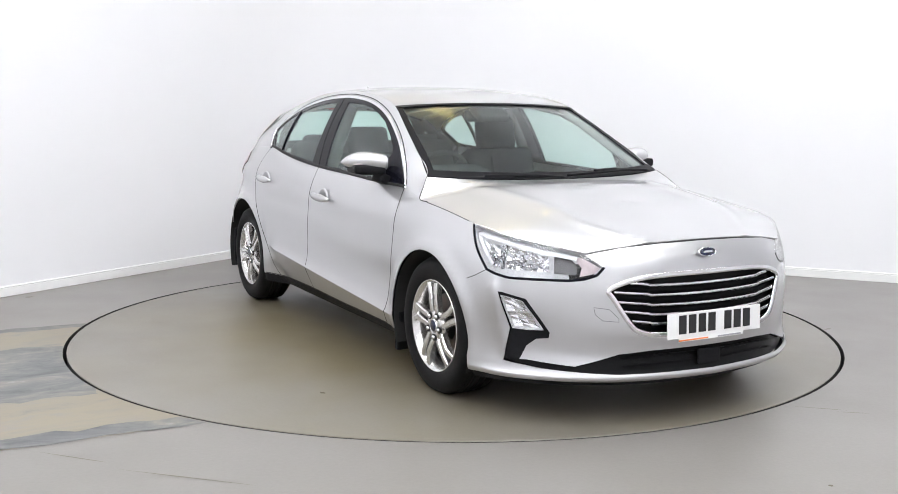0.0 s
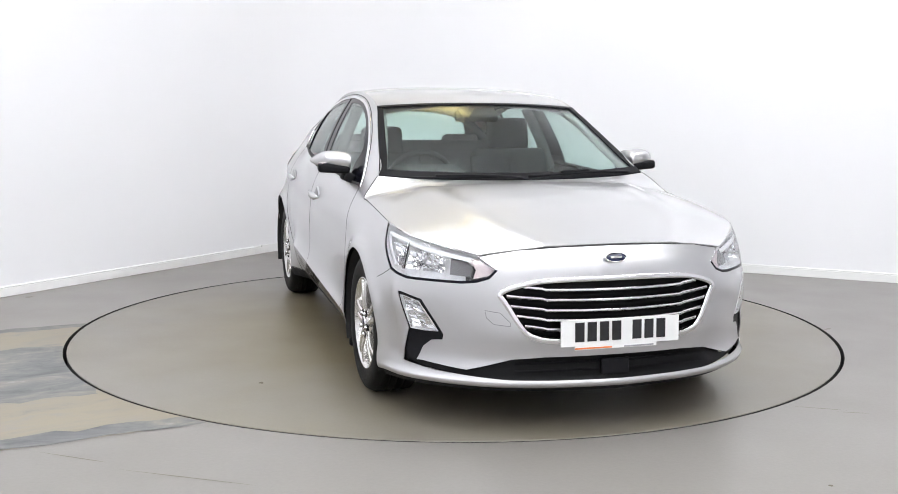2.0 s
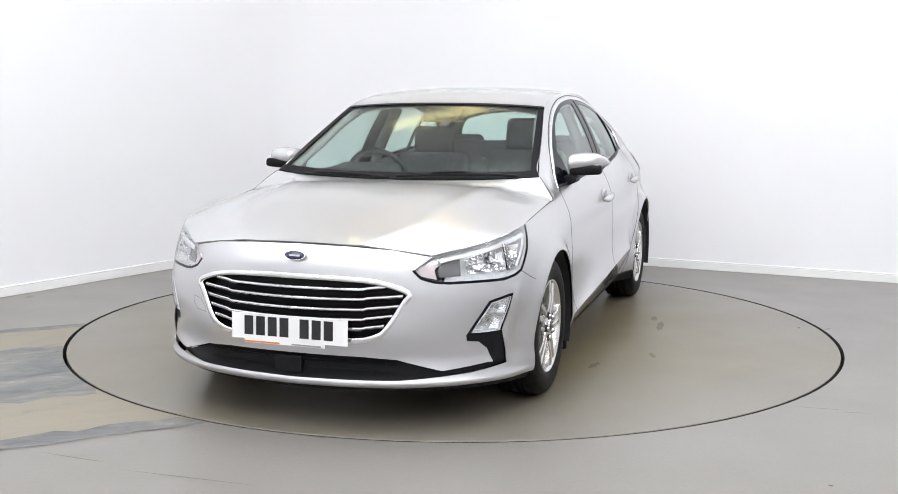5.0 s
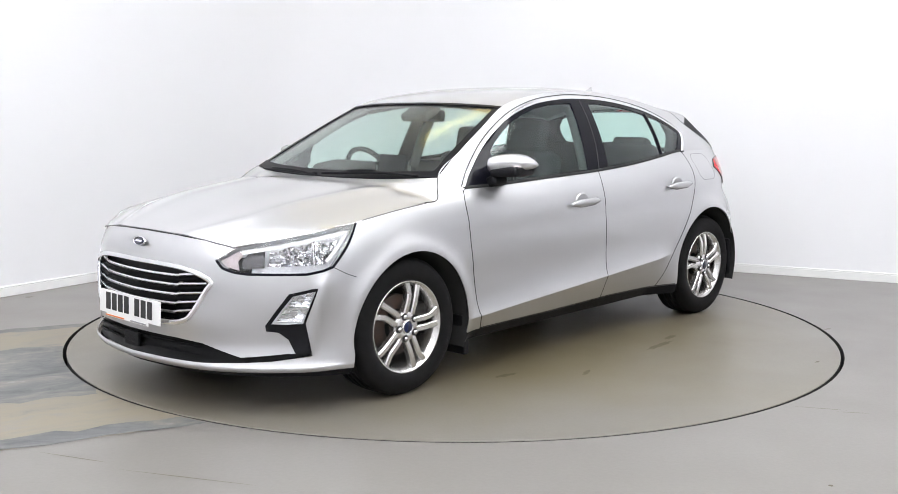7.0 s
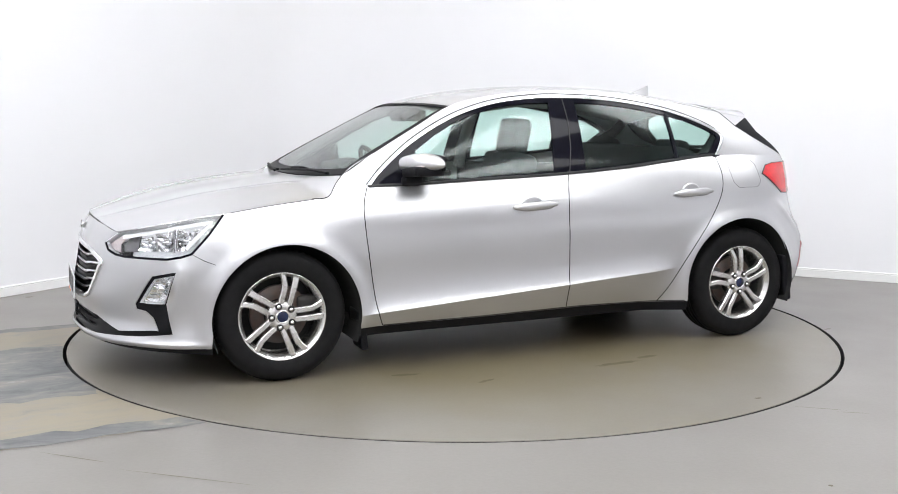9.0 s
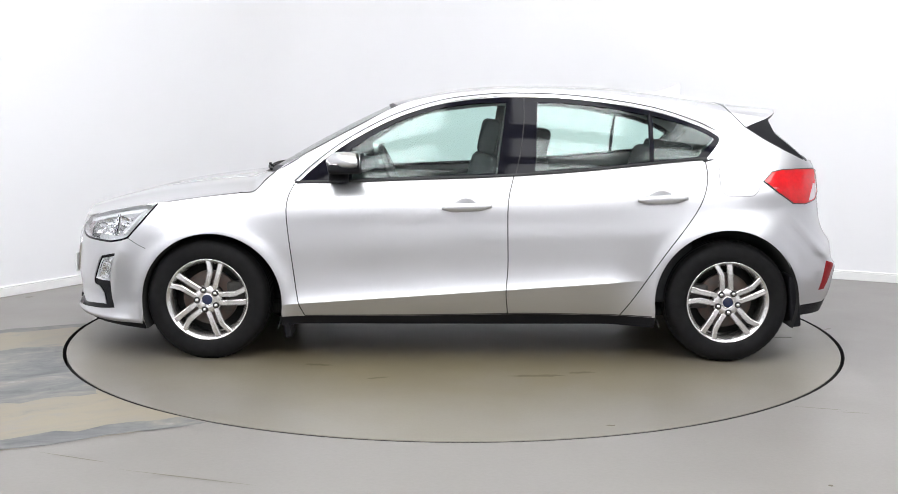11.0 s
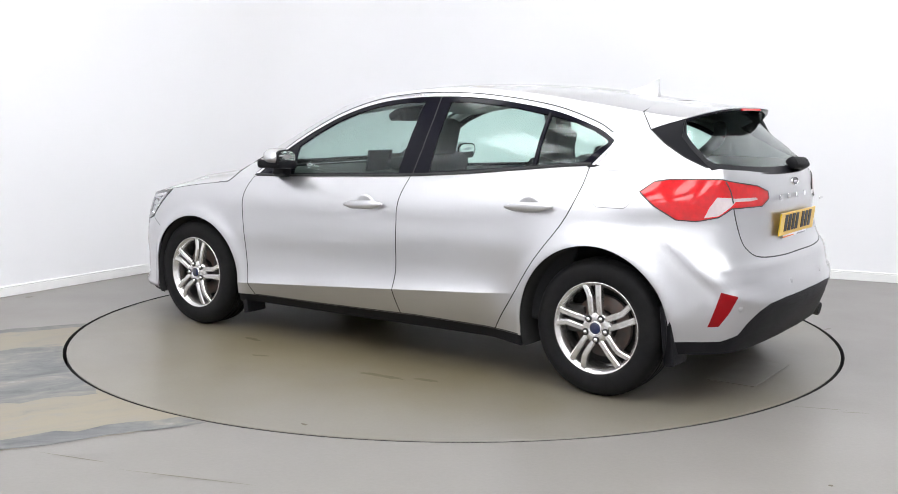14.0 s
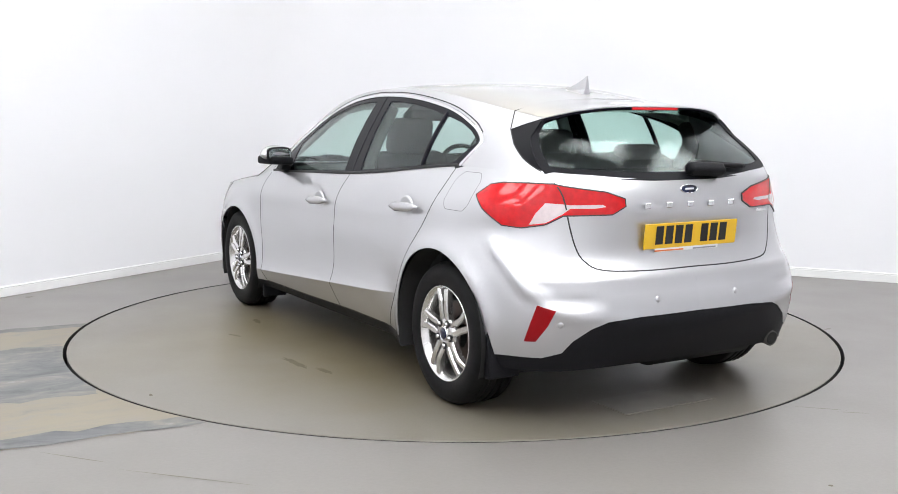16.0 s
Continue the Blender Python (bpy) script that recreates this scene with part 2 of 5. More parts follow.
PN = np.stack([-_t[:, 1], _t[:, 0]], 1) * -1
PN[:, 0] = _t[:, 1]
PN[:, 1] = -_t[:, 0]
PN /= np.linalg.norm(PN, axis=1)[:, None]
S_END = PS[-1]


def ref_s(x, y):
    return PS[np.argmin((PX[:, 0] - x) ** 2 + (PX[:, 1] - y) ** 2)]


LEVELS = np.array([0.12, 0.22, 0.30, 0.40, 0.50, 0.60, 0.70, 0.80, 0.90, 1.00, 1.10])
# how far the skin stands in from the plan's outline, level by level, station by station
STATIONS = [((2.235, 0.0), (0.06, 0.0, 0.012, 0.002, 0.02, 0.042, 0.066, 0.135, 0.24, 0.36, 0.5)),
            ((2.135, 0.49), (0.06, 0.0, 0.012, 0.004, 0.010, 0.020, 0.048, 0.12, 0.22, 0.34, 0.5)),
            ((2.02, 0.66), (0.05, 0.0, 0.012, 0.010, 0.010, 0.020, 0.045, 0.10, 0.20, 0.32, 0.45)),
            ((1.88, 0.785), (0.04, 0.0, 0.010, 0.008, 0.0, 0.008, 0.030, 0.075, 0.17, 0.28, 0.4)),
            ((1.58, 0.878), (0.04, 0.010, 0.010, 0.003, 0.0, 0.002, 0.018, 0.066, 0.135, 0.22, 0.32)),
            ((0.9, 0.885), (0.055, 0.035, 0.028, 0.024, 0.022, 0.018, 0.018, 0.036, 0.090, 0.18, 0.28)),
            ((0.0, 0.885), (0.055, 0.035, 0.028, 0.026, 0.024, 0.020, 0.018, 0.030, 0.074, 0.15, 0.25)),
            ((-0.9, 0.885), (0.055, 0.035, 0.028, 0.026, 0.022, 0.018, 0.018, 0.030, 0.062, 0.118, 0.21)),
            ((-1.35, 0.885), (0.055, 0.035, 0.026, 0.018, 0.010, 0.004, 0.010, 0.034, 0.068, 0.138, 0.225)),
            ((-1.58, 0.868), (0.06, 0.040, 0.028, 0.014, 0.008, 0.008, 0.022, 0.050, 0.068, 0.130, 0.205)),
            ((-1.74, 0.825), (0.07, 0.045, 0.028, 0.010, 0.012, 0.022, 0.048, 0.076, 0.088, 0.134, 0.19)),
            ((-1.945, 0.655), (0.10, 0.06, 0.03, 0.006, 0.004, 0.030, 0.075, 0.098, 0.110, 0.128, 0.18)),
            ((-2.022, 0.32), (0.14, 0.09, 0.045, 0.002, 0.002, 0.030, 0.076, 0.082, 0.084, 0.112, 0.19)),
            ((-2.037, 0.0), (0.15, 0.10, 0.05, 0.000, 0.0, 0.030, 0.075, 0.080, 0.080, 0.108, 0.19))]
ST_S = np.array([ref_s(*q) for q, _ in STATIONS])
ST_D = np.array([d for _, d in STATIONS])


def hermite(xs, ys, x):
    """Smooth interpolation; ys has one row for each of xs, or one row for each of xs and one column for each x."""
    ys = np.array(ys, float)
    slope = np.gradient(ys, xs, axis=0)
    i = np.clip(np.searchsorted(xs, x) - 1, 0, len(xs) - 2)
    h = xs[i + 1] - xs[i]
    f = np.clip((x - xs[i]) / h, 0, 1)
    if ys.ndim == 2:
        c = np.arange(len(x))
        y0, y1, m0, m1 = ys[i, c], ys[i + 1, c], slope[i, c], slope[i + 1, c]
    else:
        y0, y1, m0, m1 = ys[i], ys[i + 1], slope[i], slope[i + 1]
    return ((2 * f ** 3 - 3 * f ** 2 + 1) * y0 + (f ** 3 - 2 * f ** 2 + f) * h * m0
            + (-2 * f ** 3 + 3 * f ** 2) * y1 + (f ** 3 - f ** 2) * h * m1)


ARCH_F, ARCH_R = (1.318, 0.302, 0.362), (-1.330, 0.328, 0.368)


def crease_z(x):
    return 0.366 - 0.073 * x


def ramp(x, a, b):
    f = np.clip((x - a) / (b - a), 0, 1)
    return f * f * (3 - 2 * f)


def lower(s, z):
    """The body below the windows: s runs round the plan from the nose's middle to the tail's."""
    s, z = np.asarray(s, float), np.asarray(z, float)
    per = np.array([hermite(LEVELS, row, z) for row in ST_D])
    d = hermite(ST_S, per, s)
    px = np.stack([np.interp(s, PS, PX[:, k]) for k in (0, 1)], 1)
    pn = np.stack([np.interp(s, PS, PN[:, k]) for k in (0, 1)], 1)
    pn /= np.linalg.norm(pn, axis=1)[:, None]
    x = px[:, 0]
    # the door's low crease: the skin turns in below it, and swells softly above
    w = ramp(x, -0.95, -0.70) * ramp(-x, -1.0, -0.85)
    dz = z - crease_z(x)
    d = d + w * (np.where(dz < 0, -dz * 0.42, 0.0) - 0.032 * np.exp(-np.maximum(dz, 0) / 0.06) * (dz >= 0) - 0.032 * (dz < 0))
    # the shoulder line through the handles
    d = d + 0.006 * ramp(-x, -1.3, -0.9) * ramp(x, -1.9, -1.5) * np.exp(-((z - (0.72 - 0.04 * x)) / 0.07) ** 2)
    # lips round the wheel arches
    for ax, az, ar in (ARCH_F, ARCH_R):
        r = np.hypot(x - ax, z - az)
        d = d - 0.020 * np.exp(-((r - ar) / 0.05) ** 2) * (z < az + ar + 0.3)
    # the front lip stands proud
    d = d - 0.016 * np.exp(-((z - 0.203) / 0.020) ** 2) * ramp(x, 1.60, 1.80)
    # upright ridges at the corners of both bumpers
    nose = ramp(z, 0.24, 0.32) * ramp(-z, -0.62, -0.56)
    d = d - 0.011 * nose * np.exp(-((x - (1.79 + (0.62 - z) * 0.22)) / 0.028) ** 2) * (x > 1.5)
    tail = ramp(z, 0.36, 0.50) * ramp(-z, -0.80, -0.70)
    d = d - 0.011 * tail * np.exp(-((x + 1.656 + (0.768 - z) * 1.05) / 0.042) ** 2) * (x < -1.4)
    # the ledge under the tailgate and the hollow over the reflectors
    back = ramp(-x, 1.80, 1.95)
    d = d - 0.008 * back * np.exp(-((z - 0.615) / 0.026) ** 2) + 0.008 * back * np.exp(-((z - 0.530) / 0.022) ** 2) * ramp(px[:, 1], 0.40, 0.62)
    return np.column_stack([px - pn * d[:, None], z])


def normals_of(surface, a, b, e=0.0012):
    ta = surface(a + e, b) - surface(a - e, b)
    tb = surface(a, b + e) - surface(a, b - e)
    n = np.cross(ta, tb)
    n /= np.linalg.norm(n, axis=1)[:, None] + 1e-12
    return n


_ss = np.linspace(0, S_END, 1200)


def sx(x, z):
    """(s, z) of the place on the lower body at that x."""
    line = lower(_ss, np.full_like(_ss, z))
    return (float(np.interp(-x, -line[120:1080, 0], _ss[120:1080])), z)


def sy(y, z, rear=False):
    """(s, z) of the place on the nose, or the tail, at that y."""
    line = lower(_ss, np.full_like(_ss, z))
    h = 480
    if rear:
        return (float(np.interp(y, line[-h:, 1][::-1], _ss[-h:][::-1])), z)
    return (float(np.interp(y, line[:h, 1], _ss[:h])), z)


def ry(y, z):
    return sy(y, z, True)


# the upper body between the windows' lower line and the roof's edge
BELT = np.array([(1.10, 0.872), (1.0, 0.900), (0.9, 0.913), (0.69, 0.919), (0.30, 0.936), (-0.23, 0.958), (-0.58, 0.983), (-0.88, 1.013),
                 (-1.246, 1.045), (-1.40, 1.047), (-1.60, 1.043), (-1.80, 1.036)])
RAIL = np.array([(1.10, 0.806, 0.876), (1.05, 0.758, 0.930), (1.0, 0.714, 0.975), (0.80, 0.668, 1.090), (0.58, 0.622, 1.208), (0.375, 0.580, 1.315),
                 (0.14, 0.566, 1.372), (-0.10, 0.560, 1.398), (-0.45, 0.556, 1.404), (-0.80, 0.548, 1.380), (-1.10, 0.538, 1.338),
                 (-1.40, 0.522, 1.290), (-1.60, 0.510, 1.262), (-1.80, 0.500, 1.225)])


def belt_z(x):
    return hermite(BELT[::-1, 0], BELT[::-1, 1], np.asarray(x, float))


def rail_at(x):
    x = np.asarray(x, float)
    return hermite(RAIL[::-1, 0], RAIL[::-1, 1], x), hermite(RAIL[::-1, 0], RAIL[::-1, 2], x)


_bx = np.linspace(1.10, -1.80, 150)
_by = np.array([lower(*[np.array([q]) for q in sx(x, float(belt_z(np.array([x]))[0]))])[0, 1] for x in _bx])


def upper(x, z):
    """The side of the cabin."""
    x, z = np.asarray(x, float), np.asarray(z, float)
    xc = np.clip(x, -1.80, 1.10)
    zb = belt_z(xc)
    yb = np.interp(-xc, -_bx, _by)
    yr, zr = rail_at(xc)
    v = (z - zb) / np.maximum(zr - zb, 0.01)
    bow = 0.024 * ramp(zr - zb, 0.05, 0.35)
    y = yb + (yr - yb) * v + bow * 4 * v * (1 - v) - 0.012 * np.clip(v - 0.9, 0, 1) * 10 * 0
    return np.column_stack([x, y, z])


# ---------------------------------------------------------------- cutting panels out of the surfaces
def inside(poly, pts):
    x, y = pts[:, 0], pts[:, 1]
    res = np.zeros(len(pts), bool)
    px, py = poly[:, 0], poly[:, 1]
    for i in range(len(poly)):
        j = i - 1
        cross = (py[i] > y) != (py[j] > y)
        with np.errstate(divide="ignore", invalid="ignore"):
            xi = (px[j] - px[i]) * (y - py[i]) / (py[j] - py[i]) + px[i]
        res ^= cross & (x < xi)
    return res


def cut(outline, regions, step, lines=()):
    """Triangles of the outlined domain, sorted into the first region that holds them: name -> (points, triangles)."""
    loops = [straight(outline, step, True)] + [straight(poly, step, True) for _, poly in regions]
    pts, edges = [], []
    for loop in loops:
        k = len(pts)
        pts += [tuple(q) for q in loop]
        edges += [(k + i, k + (i + 1) % len(loop)) for i in range(len(loop))]
    for line in lines:
        k, q = len(pts), straight(line, step)
        pts += [tuple(w) for w in q]
        edges += [(k + i, k + i + 1) for i in range(len(q) - 1)]
    lo, hi = loops[0].min(0), loops[0].max(0)
    gx, gy = np.meshgrid(np.arange(lo[0] + step / 2, hi[0], step), np.arange(lo[1] + step / 2, hi[1], step))
    gpts = np.column_stack([gx.ravel(), gy.ravel()])
    gpts = gpts[inside(loops[0], gpts)]
    pts += [tuple(q) for q in gpts]
    vs, _, fs, *_ = geometry.delaunay_2d_cdt([Vector(map(float, q)) for q in pts], edges, [], 0, 1e-5)
    vs = np.array([tuple(v) for v in vs])
    fs = np.array([tuple(f) for f in fs])
    cen = vs[fs].mean(1)
    left = inside(loops[0], cen)
    found = {}
    for (name, _), loop in zip(regions, loops[1:]):
        hit = left & inside(loop, cen)
        left &= ~hit
        if hit.any():
            found.setdefault(name, []).append(fs[hit])
    found["rest"] = [fs[left]]
    out = {}
    for name, tris in found.items():
        t = np.vstack(tris)
        used, inv = np.unique(t, return_inverse=True)
        out[name] = (vs[used], inv.reshape(t.shape))
    return out


def surface_piece(surface, piece, sign, lift=0.0, depth=0.004):
    pts, tris = piece
    v = surface(pts[:, 0], pts[:, 1])
    n = normals_of(surface, pts[:, 0], pts[:, 1]) * sign
    v = v + n * lift
    f3 = v[tris]
    turn = (np.cross(f3[:, 1] - f3[:, 0], f3[:, 2] - f3[:, 0]) * n[tris[:, 0]]).sum(1) < 0
    tris = np.where(turn[:, None], tris[:, ::-1], tris)
    return thick(v, [tuple(t) for t in tris], n, depth)


def join(*pieces):
    verts, faces, normals, k = [], [], [], 0
    for v, f, n in pieces:
        verts.append(np.array(v))
        normals.append(np.array(n))
        faces += [tuple(q + k for q in face) for face in f]
        k += len(v)
    return np.vstack(verts), faces, np.vstack(normals)


def both(name, made, material, parent, label=""):
    """The part on the car's left, and its mirror image."""
    a = mesh_ob(name, made[0], made[1], material, parent[0] if isinstance(parent, tuple) else parent, label, True, made[2])
    v, f, n = mirrored(*made)
    b = mesh_ob(name, v, f, material, parent[1] if isinstance(parent, tuple) else parent, label, True, n)
    return a, b


def whole(name, made, material, parent, label=""):
    """One part from the left half and its mirror image."""
    v, f, n = join(made, mirrored(*made))
    mid = np.abs(v[:, 1]) < 0.004
    v[mid, 1] = 0
    n[mid, 1] = 0
    key, to, keep = {}, np.arange(len(v)), []
    for i in range(len(v)):
        k = (round(v[i, 0], 4), round(v[i, 2], 4)) if mid[i] else i
        if k not in key:
            key[k] = len(keep)
            keep.append(i)
        to[i] = key[k]
    f = [tuple(int(to[q]) for q in face) for face in f]
    f = [face for face in f if len(set(face)) == len(face)]
    v, n = v[keep], n[keep]
    n = n / (np.linalg.norm(n, axis=1)[:, None] + 1e-12)
    return mesh_ob(name, v, f, material, parent, label, True, n)


def strip(surface, pts2, sign, width, lift=0.001, closed=False, height=None):
    """A narrow band laid along a line on a surface."""
    q = straight(pts2, 0.012, closed)
    p = surface(q[:, 0], q[:, 1])
    n = normals_of(surface, q[:, 0], q[:, 1]) * sign
    t = np.roll(p, -1, 0) - np.roll(p, 1, 0) if closed else np.gradient(p, axis=0)
    side = np.cross(t, n)
    side /= np.linalg.norm(side, axis=1)[:, None] + 1e-12
    h = width / 2
    rise = lift if height is None else height
    rows = [p - side * h - n * 0.002, p - side * h * 0.8 + n * rise, p + side * h * 0.8 + n * rise, p + side * h - n * 0.002]
    verts = np.stack(rows, 1).reshape(-1, 3)
    nn = np.stack([-side, n - side * 0.3, n + side * 0.3, side], 1).reshape(-1, 3)
    nn /= np.linalg.norm(nn, axis=1)[:, None]
    k, m = len(q), 4
    faces = []
    for i in range(k if closed else k - 1):
        j = (i + 1) % k
        for c in range(3):
            faces.append((i * m + c, i * m + c + 1, j * m + c + 1, j * m + c))
    v3 = verts[np.array(faces[1])]
    if np.dot(np.cross(v3[1] - v3[0], v3[2] - v3[0]), nn[faces[1][1]]) < 0:
        faces = [f[::-1] for f in faces]
    return verts, faces, nn


def curtain(surface, pts2, sign, top, depth):
    """A narrow wall that hangs from a line on a surface into the body."""
    q = straight(pts2, 0.015, True)
    p = surface(q[:, 0], q[:, 1])
    n = normals_of(surface, q[:, 0], q[:, 1]) * sign
    k = len(q)
    verts = np.vstack([p + n * top, p - n * depth])
    faces = [(i, (i + 1) % k, k + (i + 1) % k, k + i) for i in range(k)]
    t = np.roll(p, -1, 0) - np.roll(p, 1, 0)
    side = np.cross(t, n)
    side /= np.linalg.norm(side, axis=1)[:, None] + 1e-12
    if ((p.mean(0) - p) * side).sum() < 0:
        side = -side
    a, b, c = verts[faces[0][0]], verts[faces[0][1]], verts[faces[0][2]]
    if np.dot(np.cross(b - a, c - a), side[0]) < 0:
        faces = [f[::-1] for f in faces]
    return verts, faces, np.vstack([side, side])


def crossing(centre, edge, power, nu, nv, v0=0.0, v1=1.0, depth=0.004, lift=0.0, up=(0, 0, 1), bump=None):
    """A sheet from the car's middle line (x, z) out to an edge line (x, y, z), mirrored over the middle when v0 is -1."""
    c, e = curve_through(centre, nu), curve_through(edge, nu)
    vv = np.linspace(v0, v1, nv)
    av = np.abs(vv) ** power
    x = c[:, :1] + (e[:, :1] - c[:, :1]) * av
    z = c[:, 1:2] + (e[:, 2:3] - c[:, 1:2]) * av
    y = e[:, 1:2] * vv
    p = np.stack([x, y, z], 2)
    if bump is not None:
        p[:, :, 2] += bump(np.linspace(0, 1, nu)[:, None], vv[None, :])
    n = np.cross(np.gradient(p, axis=0), np.gradient(p, axis=1)).reshape(-1, 3)
    n /= np.linalg.norm(n, axis=1)[:, None] + 1e-12
    flip = n @ np.array(up, float)
    n *= np.where(flip.mean() < 0, -1, 1)
    v = p.reshape(-1, 3) + n * lift
    faces = grid_faces(nu, nv)
    a, b, d = v[faces[0][0]], v[faces[0][1]], v[faces[0][2]]
    if np.dot(np.cross(b - a, d - a), n[faces[0][0]]) < 0:
        faces = [f[::-1] for f in faces]
    return thick(v, faces, n, depth)


# ---------------------------------------------------------------- the room
CORNERS = [(-1.297, 3.843), (9.0, -0.923), (9.0, -8.4), (-8.707, -8.4)]
ROOM_H = 5.0


def wall_run(name, a, b, label):
    """A wall from a to b, seen from its right hand, with a skirting board at its foot."""
    a, b = Vector((*a, 0)), Vector((*b, 0))
    d = b - a
    m = Matrix.Translation((a + b) / 2) @ Matrix.Rotation(math.atan2(d.y, d.x), 4, "Z")
    w = part(name, box((d.length, 0.15, ROOM_H), m @ pose(0, 0.075, ROOM_H / 2)), WALL, None)
    tagged(w, label, "wall", "", "structure")
    bm = box((d.length, 0.018, 0.058), m @ pose(0, -0.009, 0.031))
    add_box(bm, (d.length, 0.012, 0.014), m @ pose(0, -0.006, 0.067), 0.004, 1)
    sk = part("baseboard", bm, SKIRT, None)
    tagged(sk, "white painted skirting board along the studio wall", "baseboard", "", "structure")


def build_room():
    c, a, b = Vector(CORNERS[0]), Vector(CORNERS[3]), Vector(CORNERS[1])
    reach = 0.88
    ta, tb = c + (a - c).normalized() * reach, c + (b - c).normalized() * reach
    wall_run("wall_north", tb, CORNERS[1], "plain matt white studio wall")
    # the rounded corner between the two walls behind the car
    for name, low, high, off, m, lab in (("wall_corner", 0.0, ROOM_H, 0.0, WALL, "smoothly rounded white corner of the studio wall"), ("baseboard", 0.002, 0.074, 0.014, SKIRT, "white painted skirting board round the corner")):
        verts, normals, n = [], [], 24
        for i in range(n + 1):
            t = i / n
            p = ta * (1 - t) ** 2 + c * 2 * t * (1 - t) + tb * t ** 2
            d = (c - ta) * (1 - t) + (tb - c) * t
            out = Vector((-d.y, d.x)).normalized()
            p = p - out * off
            verts += [(p.x, p.y, low), (p.x, p.y, high)]
            normals += [(-out.x, -out.y, 0)] * 2
        v, f, nn = thick(verts, grid_faces(n + 1, 2, True), normals, 0.12)
        me = mesh_ob(name, v, f, m, None, "", True, nn)
        tagged(me, lab, "wall" if m is WALL else "baseboard", "", "structure")
    wall_run("wall_east", CORNERS[1], CORNERS[2], "plain matt white studio wall")
    wall_run("wall_south", CORNERS[2], CORNERS[3], "plain matt white studio wall")
    wall_run("wall_west", CORNERS[3], ta, "plain matt white studio wall")
    # the floor, with a round pit for the turntable
    n, r0 = 160, 2.222
    verts, faces = [], []
    for r in (r0, 3.0, 5.0, 16.0):
        for i in range(n):
            a = 2 * math.pi * i / n
            verts.append((r * math.cos(a), r * math.sin(a), 0.0))
    for i in range(n):
        verts.append((verts[i][0], verts[i][1], -0.25))
    for k in range(3):
        for i in range(n):
            j = (i + 1) % n
            faces.append((k * n + i, (k + 1) * n + i, (k + 1) * n + j, k * n + j))
    fl = mesh_ob("floor", verts[:4 * n], faces, FLOOR, None, "", False)
    tagged(fl, "smooth grey painted concrete studio floor with faint scuffs", "floor", "", "structure")
    wallf = [(i, (i + 1) % n, n + (i + 1) % n, n + i) for i in range(n)]
    pit = mesh_ob("pit", verts[:n] + verts[4 * n:], wallf + [tuple(range(n, 2 * n))], PIT, None, "", False)
    tagged(pit, "dark pit under the turntable's rim", "pit", "", "structure")
    # the ceiling
    ce = part("ceiling", box((22, 16, 0.2), pose(0, -2.5, ROOM_H + 0.1)), CEIL, None)
    tagged(ce, "plain white studio ceiling", "ceiling", "", "structure")


def worn_band(name, edge_a, edge_b, material, label, wob):
    """A worn strip of old floor that runs up to the turntable's rim."""
    a, b = np.array(edge_a, float), np.array(edge_b, float)
    n = 40
    rows = []
    for k in range(41):
        f = k / 40
        line = []
        for i in range(n):
            t = i / (n - 1)
            p = (a[0] * (1 - f) + b[0] * f) * (1 - t) + (a[1] * (1 - f) + b[1] * f) * t
            if wob:
                p = p + (2 * f - 1) ** 3 * np.array([0, 1]) * wob * (noise.noise((p[0] * 9, p[1] * 9, f * 7)) + 0.5 * noise.noise((p[0] * 31, p[1] * 31, f * 3)))
            r = np.hypot(*p)
            if r < 2.2225:
                p = p * (2.2225 / r)
            line.append((p[0], p[1], 0.0012 + 0.0006 * (name == "bare_patch")))
        rows += line
    faces = grid_faces(41, n)
    ob = mesh_ob(name, rows, [f[::-1] for f in faces], material, None, "", False)
    return tagged(ob, label, "floor patch", "", "structure")


def build_worn_floor():
    lab = "worn {} strip of old floor beside the turntable"
    # each band: (far end, end at the rim) of its two long edges
    worn_band("cream_patch", [(-4.2, -0.98), (-2.16, -0.02)], [(-4.6, -3.9), (-1.02, -1.985)], OLD_YELLOW, lab.format("cream painted"), 0.0)
    worn_band("bare_patch", [(-4.2, -0.95), (-2.13, 0.02)], [(-4.2, -1.10), (-2.16, -0.10)], OLD_GREY, lab.format("bare grey"), 0.03)
    worn_band("bare_patch", [(-4.3, -1.66), (-2.12, -0.60)], [(-4.4, -2.95), (-1.62, -1.55)], OLD_GREY, lab.format("bare grey"), 0.07)
    worn_band("bare_patch", [(-4.6, -3.78), (-1.16, -1.90)], [(-4.6, -3.92), (-1.02, -1.99)], OLD_GREY, lab.format("bare grey"), 0.05)


